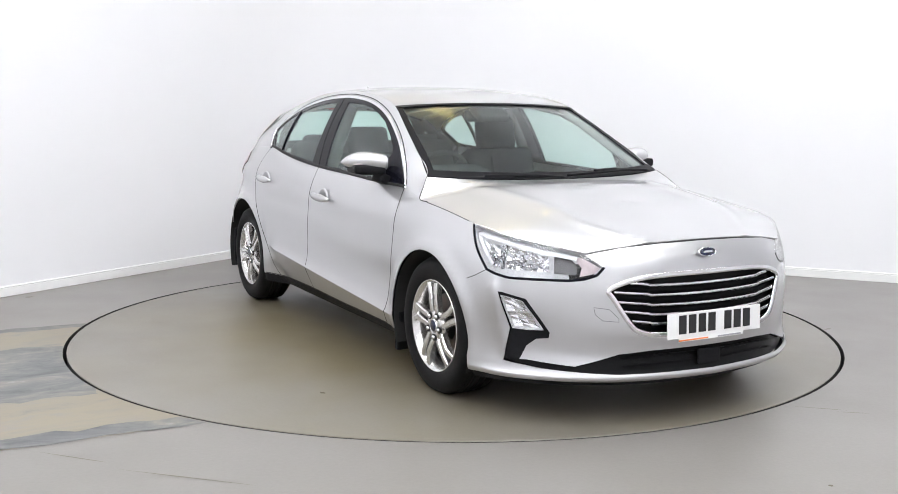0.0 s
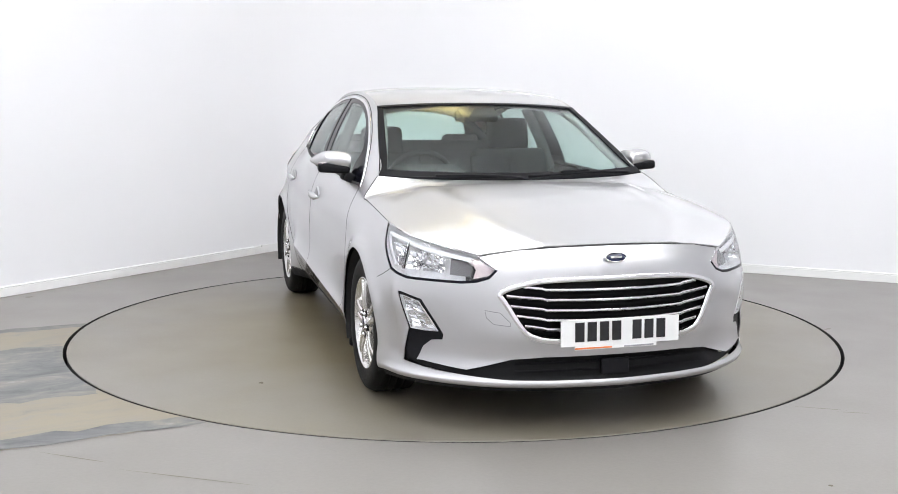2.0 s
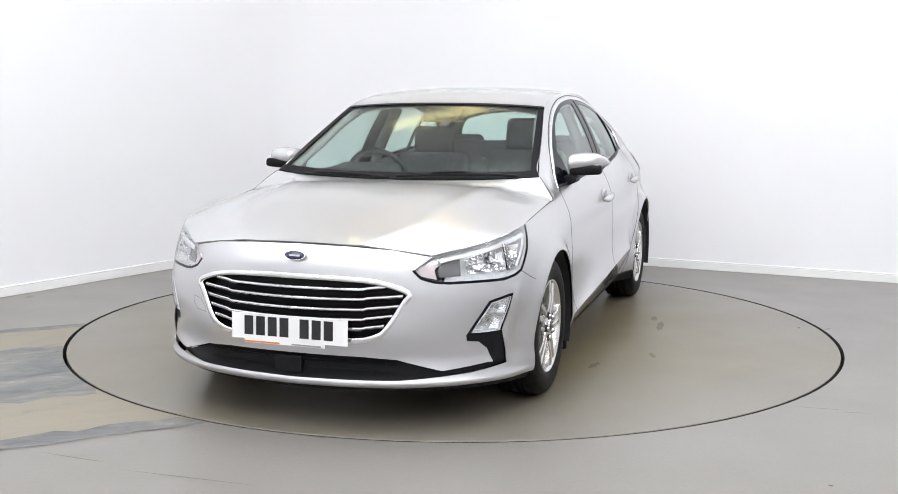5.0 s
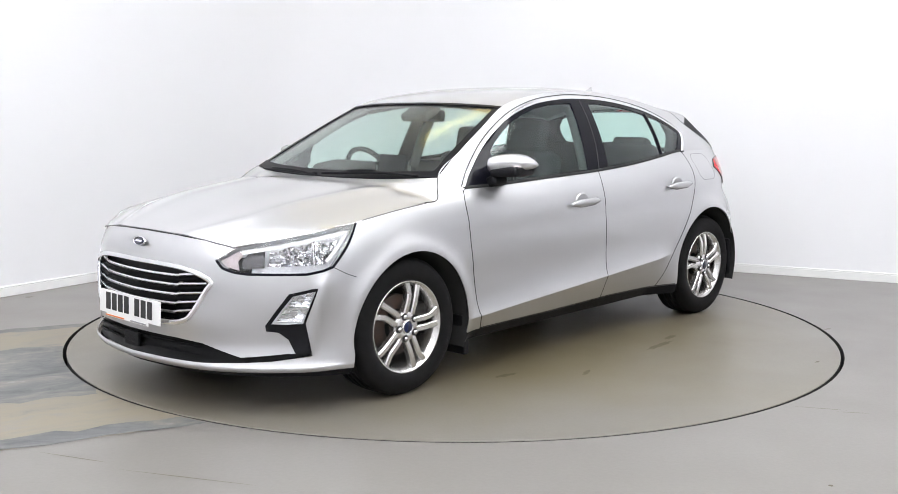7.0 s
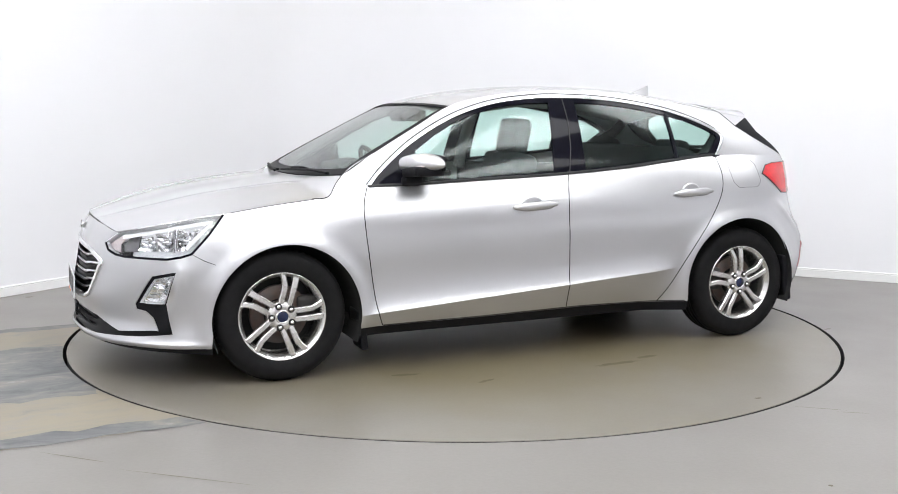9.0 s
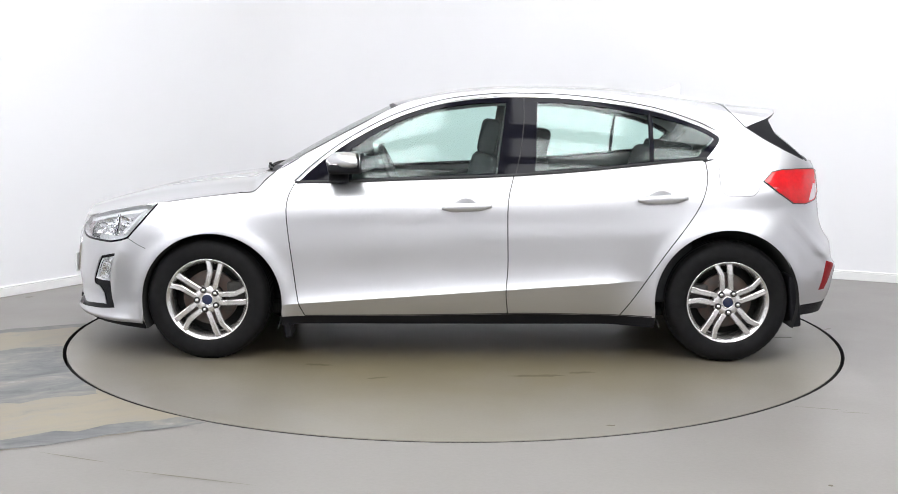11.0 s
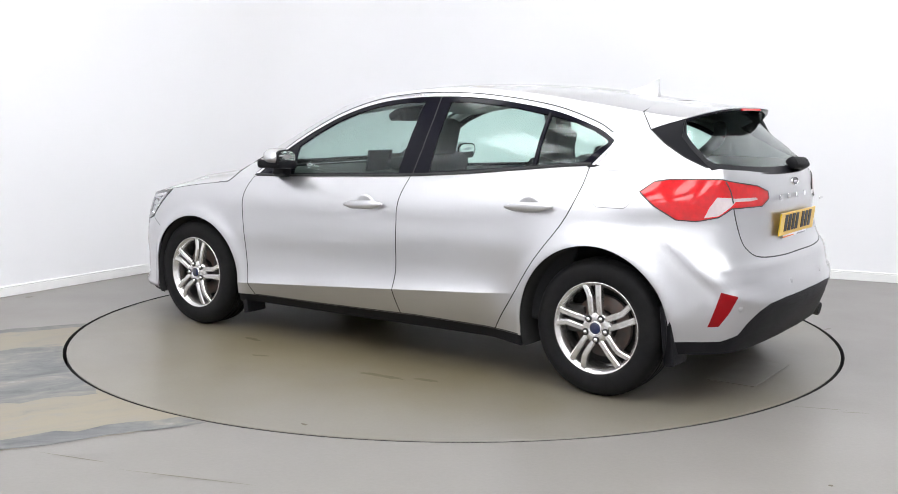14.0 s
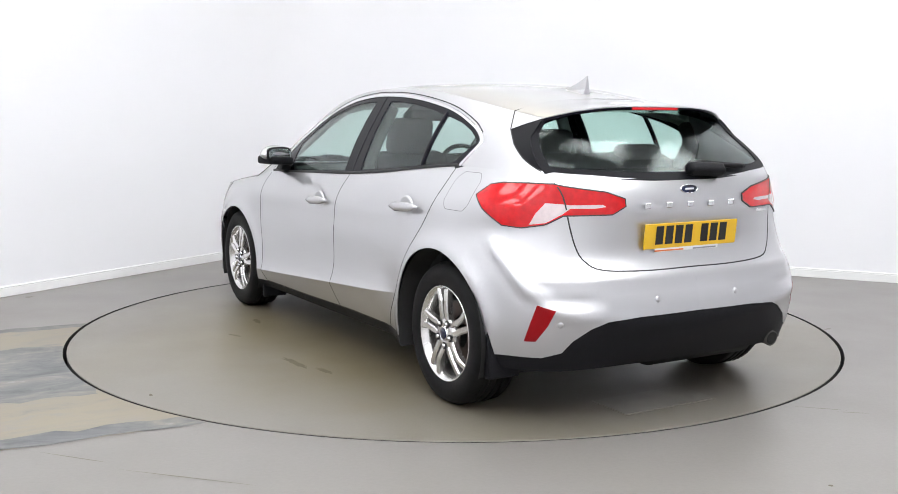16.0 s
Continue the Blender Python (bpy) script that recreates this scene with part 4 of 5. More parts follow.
        inner = [sy(0.53, 0.66), sy(0.55, 0.640), sy(0.61, 0.634), sx(1.86, 0.634), sx(1.78, 0.655), sx(1.70, 0.735), sx(1.66, 0.775), sx(1.80, 0.752), sx(1.93, 0.720), sy(0.57, 0.695)]
        put("light_guide", strip(lower, inner[4:], 1, 0.020, lift=-0.008, height=-0.006), DRL, hl, "white daytime running light strip")
        # chambers of faceted chrome, parted by an upright web
        for bulb, quad in ((True, (sx(1.715, 0.742), sx(1.808, 0.742), sx(1.822, 0.645), sx(1.772, 0.652))),
                           (True, (sx(1.822, 0.738), sx(1.905, 0.720), sx(1.900, 0.642), sx(1.836, 0.645))),
                           (False, (sx(1.910, 0.718), sy(0.662, 0.700), sy(0.668, 0.640), sx(1.905, 0.642)))):
            bowl, p0 = facets(quad, side, 4, 5, 0.050, 0.030, 0.007)
            mesh_ob("reflector_bowl", *bowl, CHROME, hl, "faceted chrome reflector", False)
            if bulb:
                bm = bmesh.new()
                bmesh.ops.create_cone(bm, cap_ends=True, segments=14, radius1=0.013, radius2=0.010, depth=0.034, matrix=Matrix.Translation(p0) @ Matrix.Rotation(radians(90), 4, "Y"))
                part("bulb", bm, SATIN, hl, "capped bulb", True)
        web = [sx(1.815, 0.748), sx(1.829, 0.640)]
        put("lamp_web", strip(lower, web, 1, 0.012, lift=-0.010, height=-0.010), SATIN, hl, "bright upright web between the chambers")
        dark = [sy(0.587, 0.696), sy(0.570, 0.660), sy(0.585, 0.630), sy(0.655, 0.634), sy(0.640, 0.714)]
        piece = cut(dark, [], 0.02)["rest"]
        put("dark_panel", surface_piece(lower, piece, 1, -0.028, 0.003), AMBER, hl, "smoked dark inner panel")
        turn = [sy(0.494, 0.660), sy(0.516, 0.638), sy(0.572, 0.622), sy(0.560, 0.660), sy(0.577, 0.698), sy(0.552, 0.706)]
        put("indicator", surface_piece(lower, cut(turn, [], 0.02)["rest"], 1, -0.020, 0.003), LENS, hl, "pale indicator lens")
        # fog lamp
        fg = put("fog_lamp", L("fog_lamp", -0.026, 0.004), REFLECT, car, "clear fog lamp with a faceted reflector")
        put("fog_wall", curtain(lower, fog_loop, 1, 0.0, 0.028), REFLECT, fg)
        for quad in ((sx(1.846, 0.528), sx(1.912, 0.510), sx(1.932, 0.468), sx(1.862, 0.468)), (sx(1.862, 0.464), sx(1.934, 0.464), sx(1.966, 0.404), sx(1.884, 0.404))):
            bowl, _ = facets(quad, side, 3, 4, 0.024, 0.010, 0.005)
            mesh_ob("reflector_bowl", *bowl, CHROME, fg, "faceted chrome reflector", False)
        fc = put("cover", L("fog_lamp", 0.0, 0.003), CLEAR, fg, "clear plastic lens cover")
        fc.visible_shadow = False
        # tail lamp
        tl = put("tail_lamp", L("tail_lamp", 0.004, 0.02), RED, car, "red tail lamp with a clear band")
        put("clear_lens", L("tail_clear", 0.003, 0.01), LENS, tl, "clear reversing lamp lens")
        put("lamp_seal", strip(lower, tail, 1, 0.006, 0.005, True), SEAL, tl, "black rim")
        put("shut_line", strip(lower, [q for q in gate if 0.865 < q[1] < 1.0], 1, 0.007, 0.0055), SEAL, tl)

    # bonnet, windscreen, roof, spoiler, rear window
    ey = lambda x, z: float(lower(*[np.array([q]) for q in sx(x, z)])[0, 1])
    hood_e = [(2.055, 0.545, 0.718), (1.95, ey(1.95, 0.744), 0.744), (1.78, ey(1.78, 0.783), 0.783), (1.61, ey(1.61, 0.810), 0.810),
              (1.38, ey(1.38, 0.844), 0.844), (1.18, ey(1.18, 0.866), 0.868), (1.10, 0.806, 0.877), (1.05, 0.758, 0.932), (1.005, 0.718, 0.972)]
    hood_c = [(2.133, 0.758), (2.04, 0.787), (1.88, 0.832), (1.68, 0.882), (1.45, 0.918), (1.27, 0.941), (1.20, 0.947), (1.165, 0.950), (1.145, 0.951)]

    def ridge(u, v):
        a = np.abs(v)
        line = 0.50 + 0.22 * u
        return 0.010 * np.exp(-((a - line) / 0.07) ** 2) * np.sin(np.pi * np.clip(u * 0.9 + 0.1, 0, 1)) - 0.006 * np.exp(-(a / 0.30) ** 2) * np.sin(np.pi * u)

    v, f, n = crossing(hood_c, hood_e, 2.6, 60, 61, -1, 1, 0.006, bump=ridge)
    mesh_ob("bonnet", v, f, PAINT, car, "", True, n)
    both("shut_line", strip_3d(hood_e[5:]), SEAL, car)
    ws_c = [(1.135, 0.955), (0.96, 1.060), (0.78, 1.160), (0.60, 1.252), (0.425, 1.335)]
    rl = lambda x, dy=0.0, dz=0.0: (x, float(rail_at(np.array([x]))[0][0]) + dy, float(rail_at(np.array([x]))[1][0]) + dz)
    ws_e = [rl(1.0, -0.002), rl(0.84, -0.002), rl(0.68, -0.002), rl(0.53, -0.002), rl(0.375, -0.002)]
    v, f, n = crossing(ws_c, ws_e, 2.4, 24, 41, -1, 1, 0.004, -0.003)
    sc = mesh_ob("windscreen", v, f, SCREEN, car, "green-tinted windscreen", True, n)
    for a, b in ((-1.0, -0.945), (0.945, 1.0)):
        v, f, n = crossing(ws_c, ws_e, 2.4, 24, 4, a, b, 0.004, 0.001)
        mesh_ob("screen_border", v, f, BORDER, sc, "black edge of the glass", True, n)
    v, f, n = crossing([(1.137, 0.953), (1.085, 0.983)], [rl(1.0, -0.002), rl(0.962, -0.002)], 2.4, 4, 41, -1, 1, 0.004, 0.0015)
    mesh_ob("screen_border", v, f, BORDER, sc, "black edge of the glass", True, n)
    v, f, n = crossing([(0.447, 1.325), (0.425, 1.335)], [rl(0.40, -0.002), rl(0.375, -0.002)], 2.4, 3, 41, -1, 1, 0.004, 0.0015)
    mesh_ob("screen_border", v, f, BORDER, sc, "black edge of the glass", True, n)
    v, f, n = crossing([(1.20, 0.925), (1.12, 0.948)], [(1.06, 0.71, 0.930), (0.985, 0.72, 0.962)], 2.4, 3, 41, -1, 1, 0.02, 0.0)
    mesh_ob("scuttle", v, f, BLACK, car, "black plastic scuttle panel", True, n)
    roof_c = [(0.425, 1.336), (0.16, 1.397), (-0.12, 1.430), (-0.45, 1.438), (-0.80, 1.425), (-1.10, 1.392), (-1.40, 1.348)]
    roof_e = [rl(x) for x in (0.375, 0.14, -0.12, -0.45, -0.80, -1.10, -1.40)]
    v, f, n = crossing(roof_c, roof_e, 2.6, 60, 41, -1, 1, 0.005)
    mesh_ob("roof", v, f, PAINT, car, "", True, n)
    v, f, n = crossing([(x, z - 0.020) for x, z in roof_c], [(x, y - 0.03, z - 0.045) for x, y, z in roof_e], 2.6, 20, 15, -1, 1, 0.006)
    mesh_ob("headlining", v, f, LINING, car, "pale grey roof lining", True, n)
    sp_c = [(-1.402, 1.348), (-1.52, 1.333), (-1.64, 1.322), (-1.725, 1.314)]
    sp_e = [rl(-1.402), rl(-1.47), rl(-1.54), rl(-1.600)]
    v, f, n = crossing(sp_c, sp_e, 3.4, 16, 41, -1, 1, 0.004)
    spoiler = mesh_ob("spoiler", v, f, PAINT, gate_ob, "silver roof spoiler over the rear window", True, n)
    under_c = [(-1.722, 1.311), (-1.715, 1.299), (-1.65, 1.292), (-1.575, 1.287)]
    under_e = [(-1.600, 0.508, 1.260), (-1.602, 0.510, 1.245), (-1.590, 0.510, 1.235), (-1.570, 0.510, 1.225)]
    skirt = [(-1.402, 1.289), (-1.468, 1.213), (-1.53, 1.237), (-1.600, 1.261), (-1.535, 1.2705), (-1.47, 1.2795)]
    both("spoiler_skirt", surface_piece(upper, cut(skirt, [], 0.02)["rest"], -1, 0.0, 0.004), PAINT, (gate_ob, gate_ob), "silver end of the spoiler")
    blade = [(-1.468, 1.212), (-1.53, 1.236), (-1.602, 1.260), (-1.622, 1.180), (-1.70, 1.110), (-1.775, 1.046), (-1.66, 1.094), (-1.56, 1.149)]
    both("side_blade", surface_piece(upper, cut(blade, [], 0.02)["rest"], -1, 0.001, 0.012), BORDER, (gate_ob, gate_ob), "black blade beside the rear window")
    both("shut_line", strip(upper, [(-1.402, 1.289), (-1.468, 1.213), (-1.56, 1.150), (-1.66, 1.095), (-1.765, 1.047)], -1, 0.006, 0.0015), SEAL, car)
    v, f, n = crossing(under_c, under_e, 3.4, 10, 41, -1, 1, 0.004, up=(-1, 0, -1))
    mesh_ob("spoiler_underside", v, f, GLOSS, gate_ob, "gloss black underside of the spoiler", True, n)
    bm = box((0.008, 0.26, 0.012), pose(-1.722, 0, 1.303, 0, 12, 0), 0.003, 2)
    part("brake_light", bm, RED, gate_ob, "slim red high-level brake light")
    uy = lambda x, z: (x, float(upper(np.array([x]), np.array([z]))[0, 1]) - 0.002, z)
    rw_c = [(-1.585, 1.290), (-1.715, 1.195), (-1.83, 1.098), (-1.925, 1.008)]
    rw_e = [uy(-1.600, 1.252), uy(-1.622, 1.180), uy(-1.70, 1.110), uy(-1.775, 1.044)]
    v, f, n = crossing(rw_c, rw_e, 2.6, 20, 41, -0.955, 0.955, 0.004, -0.002, up=(-1, 0, 1))
    rw = mesh_ob("rear_window", v, f, PRIVACY, gate_ob, "dark-edged tailgate window", True, n)
    for a, b in ((-1.0, -0.945), (0.945, 1.0)):
        v, f, n = crossing(rw_c, rw_e, 2.6, 20, 6, a, b, 0.008, 0.001, up=(-1, 0, 1))
        mesh_ob("screen_border", v, f, BORDER, gate_ob, "black edge of the glass", True, n)
    v, f, n = crossing([(-1.895, 1.038), (-1.927, 1.006)], [uy(-1.74, 1.074), uy(-1.777, 1.042)], 2.6, 3, 41, -1, 1, 0.006, 0.001, up=(-1, 0, 1))
    mesh_ob("screen_border", v, f, BORDER, gate_ob, "black edge of the glass", True, n)
    v, f, n = crossing([(-1.399, 1.3487), (-1.406, 1.3483)], [rl(-1.397, 0, 0.0012), rl(-1.404, 0, 0.001)], 2.6, 2, 41, -1, 1, 0.002, 0.0008)
    mesh_ob("shut_line", v, f, SEAL, car, "", True, n)
    return doors, rears, gate_ob, bumper


front_doors, rear_doors, tailgate, rear_bumper = build_shell()


# ---------------------------------------------------------------- grille, plates and badges
def build_nose():
    grille = mesh_ob("grille", *surface_piece(lower, cut([sy(*q) for q in GRILLE], [], 0.03)["rest"], 1, -0.045, 0.004)[:2], GRILLE_BLACK, car, "black front grille with chrome bars")
    v, f, n = surface_piece(lower, cut([sy(*q) for q in GRILLE], [], 0.03)["rest"], 1, -0.045, 0.004)
    mv, mf, _ = mirrored(v, f, n)
    mesh_ob("backing", mv, mf, GRILLE_BLACK, grille)
    rim = [sy(*q) for q in smooth2(GRILLE, 60)]
    v, f, n = strip(lower, rim, 1, 0.022, height=0.008)
    mesh_ob("grille_frame", *join((v, f, n), mirrored(v, f, n))[:2], CHROME, grille, "chrome grille surround", True, join((v, f, n), mirrored(v, f, n))[2])
    inside_rim = [sy(max(0.0, y - 0.006 * (y > 0)), z) for y, z in GRILLE]
    for k, (zi, zo, yo) in enumerate(((0.581, 0.597, 0.385), (0.541, 0.561, 0.452), (0.500, 0.521, 0.438), (0.461, 0.482, 0.415), (0.425, 0.443, 0.385))):
        pts = [sy(0.0, zi), sy(0.15, zi + 0.001), sy(0.30, zi + 0.004), sy(0.315, zi + 0.009), sy(yo, zo)]
        pts = [(a, b) for a, b in pts]
        v, f, n = strip(lower, pts, 1, 0.010, height=-0.006)
        v2 = np.array(v)
        j = join((v2, f, n), mirrored(v2, f, n))
        mesh_ob("grille_bar", j[0], j[1], CHROME, grille, "slim chrome bar", True, j[2])
        blade = strip(lower, [(a, b - 0.020) for a, b in pts], 1, 0.022, height=-0.030)
        j = join(blade, mirrored(*blade))
        mesh_ob("grille_blade", j[0], j[1], GRILLE_BLACK, grille, "gloss black blade", True, j[2])
    # lower intake bars and radar cover
    for z in (0.292, 0.262):
        b = strip(lower, [sy(0, z), sy(0.25, z), sy(0.42, z - 0.006)], 1, 0.010, height=-0.012)
        j = join(b, mirrored(*b))
        mesh_ob("intake_bar", j[0], j[1], BLACK, car, "black intake bar", True, j[2])
    part("radar_cover", box((0.012, 0.12, 0.065), pose(2.222, -0.012, 0.270), 0.004), BLACK, car, "square black sensor cover")


def build_plate(name, m, base, label):
    """A plate in the yz plane that faces +x; its writing is plain bars."""
    pl = part(name, box((0.006, 0.520, 0.106), m, 0.0015, 1), base, car, label)
    widths = [0.050, 0.050, 0.050, 0.050, 0.033, 0.050, 0.050, 0.050]
    y = -0.205
    for k, w in enumerate(widths):
        if k != 4:
            part("character_bar", box((0.002, w * 0.80, 0.078), m @ pose(0.0036, y + w / 2, 0.004)), INK, pl, "plain black character bar")
        y += w + 0.0035
    for (yy, w, mm) in ((-0.12, 0.16, ORANGE), (0.08, 0.13, GREY_INK)):
        part("print_bar", box((0.002, w, 0.006), m @ pose(0.0036, yy, -0.062)), mm, pl, "small printed strip")
    strip_ = part("sticker", box((0.004, 0.36, 0.022), m @ pose(0.0008, -0.02, -0.0575), 0.001, 1), WHITE, pl, "narrow white dealer strip")
    return pl


def build_badge(m, w, h):
    ring_v, ring_f = lathe([(0.86, 0.0), (0.90, 0.006), (0.97, 0.006), (1.0, 0.0), (0.97, -0.004)], 40)
    to = m @ pose(0, 0, 0, 0, 0, -90)
    sc = Matrix.Diagonal((w / 2, 1, h / 2, 1))
    b = mesh_ob("badge", [tuple(to @ sc @ Vector(q)) for q in ring_v], [f[::-1] for f in ring_f], CHROME, car, "oval badge with a blue centre and chrome rim")
    ov, of = lathe([(0.001, 0.004), (0.5, 0.004), (0.90, 0.003), (0.92, -0.002)], 40)
    mesh_ob("badge_face", [tuple(to @ sc @ Vector(q)) for q in ov], [f[::-1] for f in of], BLUE, b, "dark blue enamel face")
    part("badge_mark", box((0.002, w * 0.50, h * 0.22), m @ pose(0.0055, 0, 0), 0.0005, 1), CHROME, b, "plain bright mark")


build_nose()
front_plate = build_plate("number_plate", pose(2.240, 0, 0.4165, 0, -2, 0), WHITE, "white front number plate with plain black bars")
rear_plate = build_plate("number_plate", pose(-1.969, -0.005, 0.778, 0, 6, 180), YELLOW, "yellow rear number plate with plain black bars")
build_badge(pose(2.178, 0, 0.706, 0, -18, 0), 0.100, 0.040)
build_badge(pose(-1.948, 0, 0.968, 0, -10, 180), 0.100, 0.038)
for k in range(5):
    part("tail_letter_bar", box((0.006, 0.030, 0.022), pose(-1.962, 0.235 - 0.1175 * k, 0.905), 0.0015, 1), CHROME, tailgate, "small chrome character bar")
part("tail_letter_bar", box((0.004, 0.06, 0.012), pose(-1.955, -0.43, 0.862), 0.001, 1), CHROME, tailgate, "small chrome character bar")


# ---------------------------------------------------------------- wheels
def spoke_mesh(r0, r1, a0, a1, w0, w1, y0, y1, hook):
    """One spoke from the hub to the rim, as a bevelled bar with a raised face."""
    n, verts, faces = 7, [], []
    for i in range(n):
        f = i / (n - 1)
        r, a, w = r0 + (r1 - r0) * f, radians(a0), w0 + (w1 - w0) * f
        shift = a1 + hook * max(0.0, f - 0.62) ** 1.3 * 2.6
        y = y0 + (y1 - y0) * f + 0.006 * math.sin(math.pi * f)
        t = np.array([-math.sin(a), math.cos(a)])
        c = np.array([r * math.cos(a), r * math.sin(a)]) + t * shift
        for side, dy in ((-1.0, -0.032), (-1.0, -0.006), (-0.62, 0.0), (0.62, 0.0), (1.0, -0.006), (1.0, -0.032)):
            q = c + t * side * w / 2
            verts.append((q[0], y + dy, q[1]))
    for i in range(n - 1):
        for c in range(6):
            d = (c + 1) % 6
            faces.append((i * 6 + c, i * 6 + d, (i + 1) * 6 + d, (i + 1) * 6 + c))
    faces += [tuple(range(5, -1, -1)), tuple(range((n - 1) * 6, n * 6))]
    return verts, faces


def build_wheel(x, side, y_face, z, phase):
    """A wheel whose outer face looks along +y (side 1) or -y; built on the hub's centre."""
    flip = (lambda v, f: (v, f)) if side > 0 else (lambda v, f: ([(a, -b, c) for a, b, c in v], [q[::-1] for q in f]))
    hub = new("wheel")
    hub.parent = car
    hub.matrix_basis = pose(x, side * y_face, z)
    hub["label"] = "wheel with a silver twin-spoke alloy rim and black tyre"
    R = 0.318
    tyre = [(0.208, -0.012), (0.214, -0.002), (0.226, 0.004), (0.258, 0.010), (0.285, 0.006), (0.302, -0.004), (R - 0.008, -0.020), (R - 0.002, -0.034),
            (R, -0.055), (R - 0.0005, -0.068), (R - 0.007, -0.069), (R - 0.007, -0.075), (R, -0.076), (R + 0.001, -0.100), (R - 0.007, -0.101), (R - 0.007, -0.109), (R + 0.001, -0.110),
            (R, -0.136), (R - 0.007, -0.137), (R - 0.007, -0.143), (R, -0.144), (R - 0.004, -0.185), (0.285, -0.212), (0.215, -0.206), (0.208, -0.19)]
    v, f = lathe(tyre, 96)
    ty = mesh_ob("tyre", *flip(v, f), TYRE, hub, "black rubber tyre with a worn sidewall")
    # tread blocks on the shoulder
    bm = bmesh.new()
    for i in range(60):
        a = 2 * math.pi * i / 60
        m = Matrix.Rotation(-a, 4, "Y") @ pose(R - 0.0075, -0.030, 0, 0, 0, 28)
        add_box(bm, (0.007, 0.022, 0.022), m)
    for w in bm.verts:
        w.co.y *= side
    if side < 0:
        bmesh.ops.reverse_faces(bm, faces=bm.faces)
    part("tread", bm, TYRE, hub)
    rim = [(0.196, -0.19), (0.190, -0.10), (0.186, -0.045), (0.192, -0.016), (0.203, -0.008), (0.2085, 0.000), (0.212, 0.001), (0.213, -0.006), (0.208, -0.018)]
    v, f = lathe(rim, 80)
    rm = mesh_ob("rim", *flip(v, f), ALLOY, hub, "silver alloy rim")
    # A darker sleeve over the rim's inside paints the shade between the spokes.
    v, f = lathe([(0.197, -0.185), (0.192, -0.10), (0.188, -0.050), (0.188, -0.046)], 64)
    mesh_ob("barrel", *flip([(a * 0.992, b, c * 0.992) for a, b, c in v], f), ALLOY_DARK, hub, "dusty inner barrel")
    for k in range(5):
        base = phase + 72 * k
        for off, hook, wide in ((-0.0215, -0.034 * (side > 0), 0.026), (0.0215, 0.034 * (side < 0), 0.026)):
            v, f = spoke_mesh(0.045, 0.197, base, off, wide + 0.001, wide + 0.004, -0.006, -0.004, hook)
            mesh_ob("spoke", *flip(v, f), ALLOY, hub, "", False)
    v, f = lathe([(0.001, -0.004), (0.030, -0.004), (0.036, 0.000), (0.062, -0.004), (0.074, -0.014), (0.076, -0.045), (0.001, -0.045)], 40)
    mesh_ob("hub", *flip(v, f), ALLOY, hub)
    v, f = lathe([(0.001, 0.006), (0.022, 0.0055), (0.027, 0.003), (0.029, -0.003)], 32)
    mesh_ob("hub_cap", *flip(v, f), BLUE, hub, "dark blue centre cap")
    v, f = lathe([(0.027, 0.003), (0.0295, 0.005), (0.032, 0.003), (0.033, -0.004)], 32)
    mesh_ob("cap_ring", *flip(v, f), CHROME, hub)
    for k in range(5):
        a = radians(phase + 36 + 72 * k)
        bm = bmesh.new()
        bmesh.ops.create_cone(bm, cap_ends=True, segments=8, radius1=0.0115, radius2=0.009, depth=0.02,
                              matrix=Matrix.Translation((0.053 * math.cos(a), 0.000 * side, 0.053 * math.sin(a))) @ Matrix.Rotation(radians(-90 * side), 4, "X"))
        part("wheel_nut", bm, SATIN, hub, "", True)
        # A flat dark disc paints the shade of the hole round each nut.
        bm = bmesh.new()
        bmesh.ops.create_cone(bm, cap_ends=True, segments=16, radius1=0.0165, radius2=0.0165, depth=0.004,
                              matrix=Matrix.Translation((0.053 * math.cos(a), -0.001 * side, 0.053 * math.sin(a))) @ Matrix.Rotation(radians(-90 * side), 4, "X"))
        part("nut_hole_shade", bm, PIT, hub)
    v, f = lathe([(0.075, -0.075), (0.140, -0.075), (0.142, -0.078), (0.142, -0.098), (0.075, -0.098)], 48)
    mesh_ob("brake_disc", *flip(v, f), DISC, hub, "rust-tinged steel brake disc")
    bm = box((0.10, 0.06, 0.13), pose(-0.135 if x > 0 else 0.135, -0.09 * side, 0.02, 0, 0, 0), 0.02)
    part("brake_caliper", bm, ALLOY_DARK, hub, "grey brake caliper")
    v, f = lathe([(0.001, -0.13), (0.187, -0.13), (0.187, -0.135)], 40)
    mesh_ob("back_plate", *flip(v, f), CAVITY, hub)


for wx, wy, wz, ph in ((1.345, 0.862, 0.316, 105), (-1.345, 0.845, 0.316, 85)):
    build_wheel(wx, 1, wy, wz, ph)
    build_wheel(wx, -1, wy, wz, 180 - ph + 20)


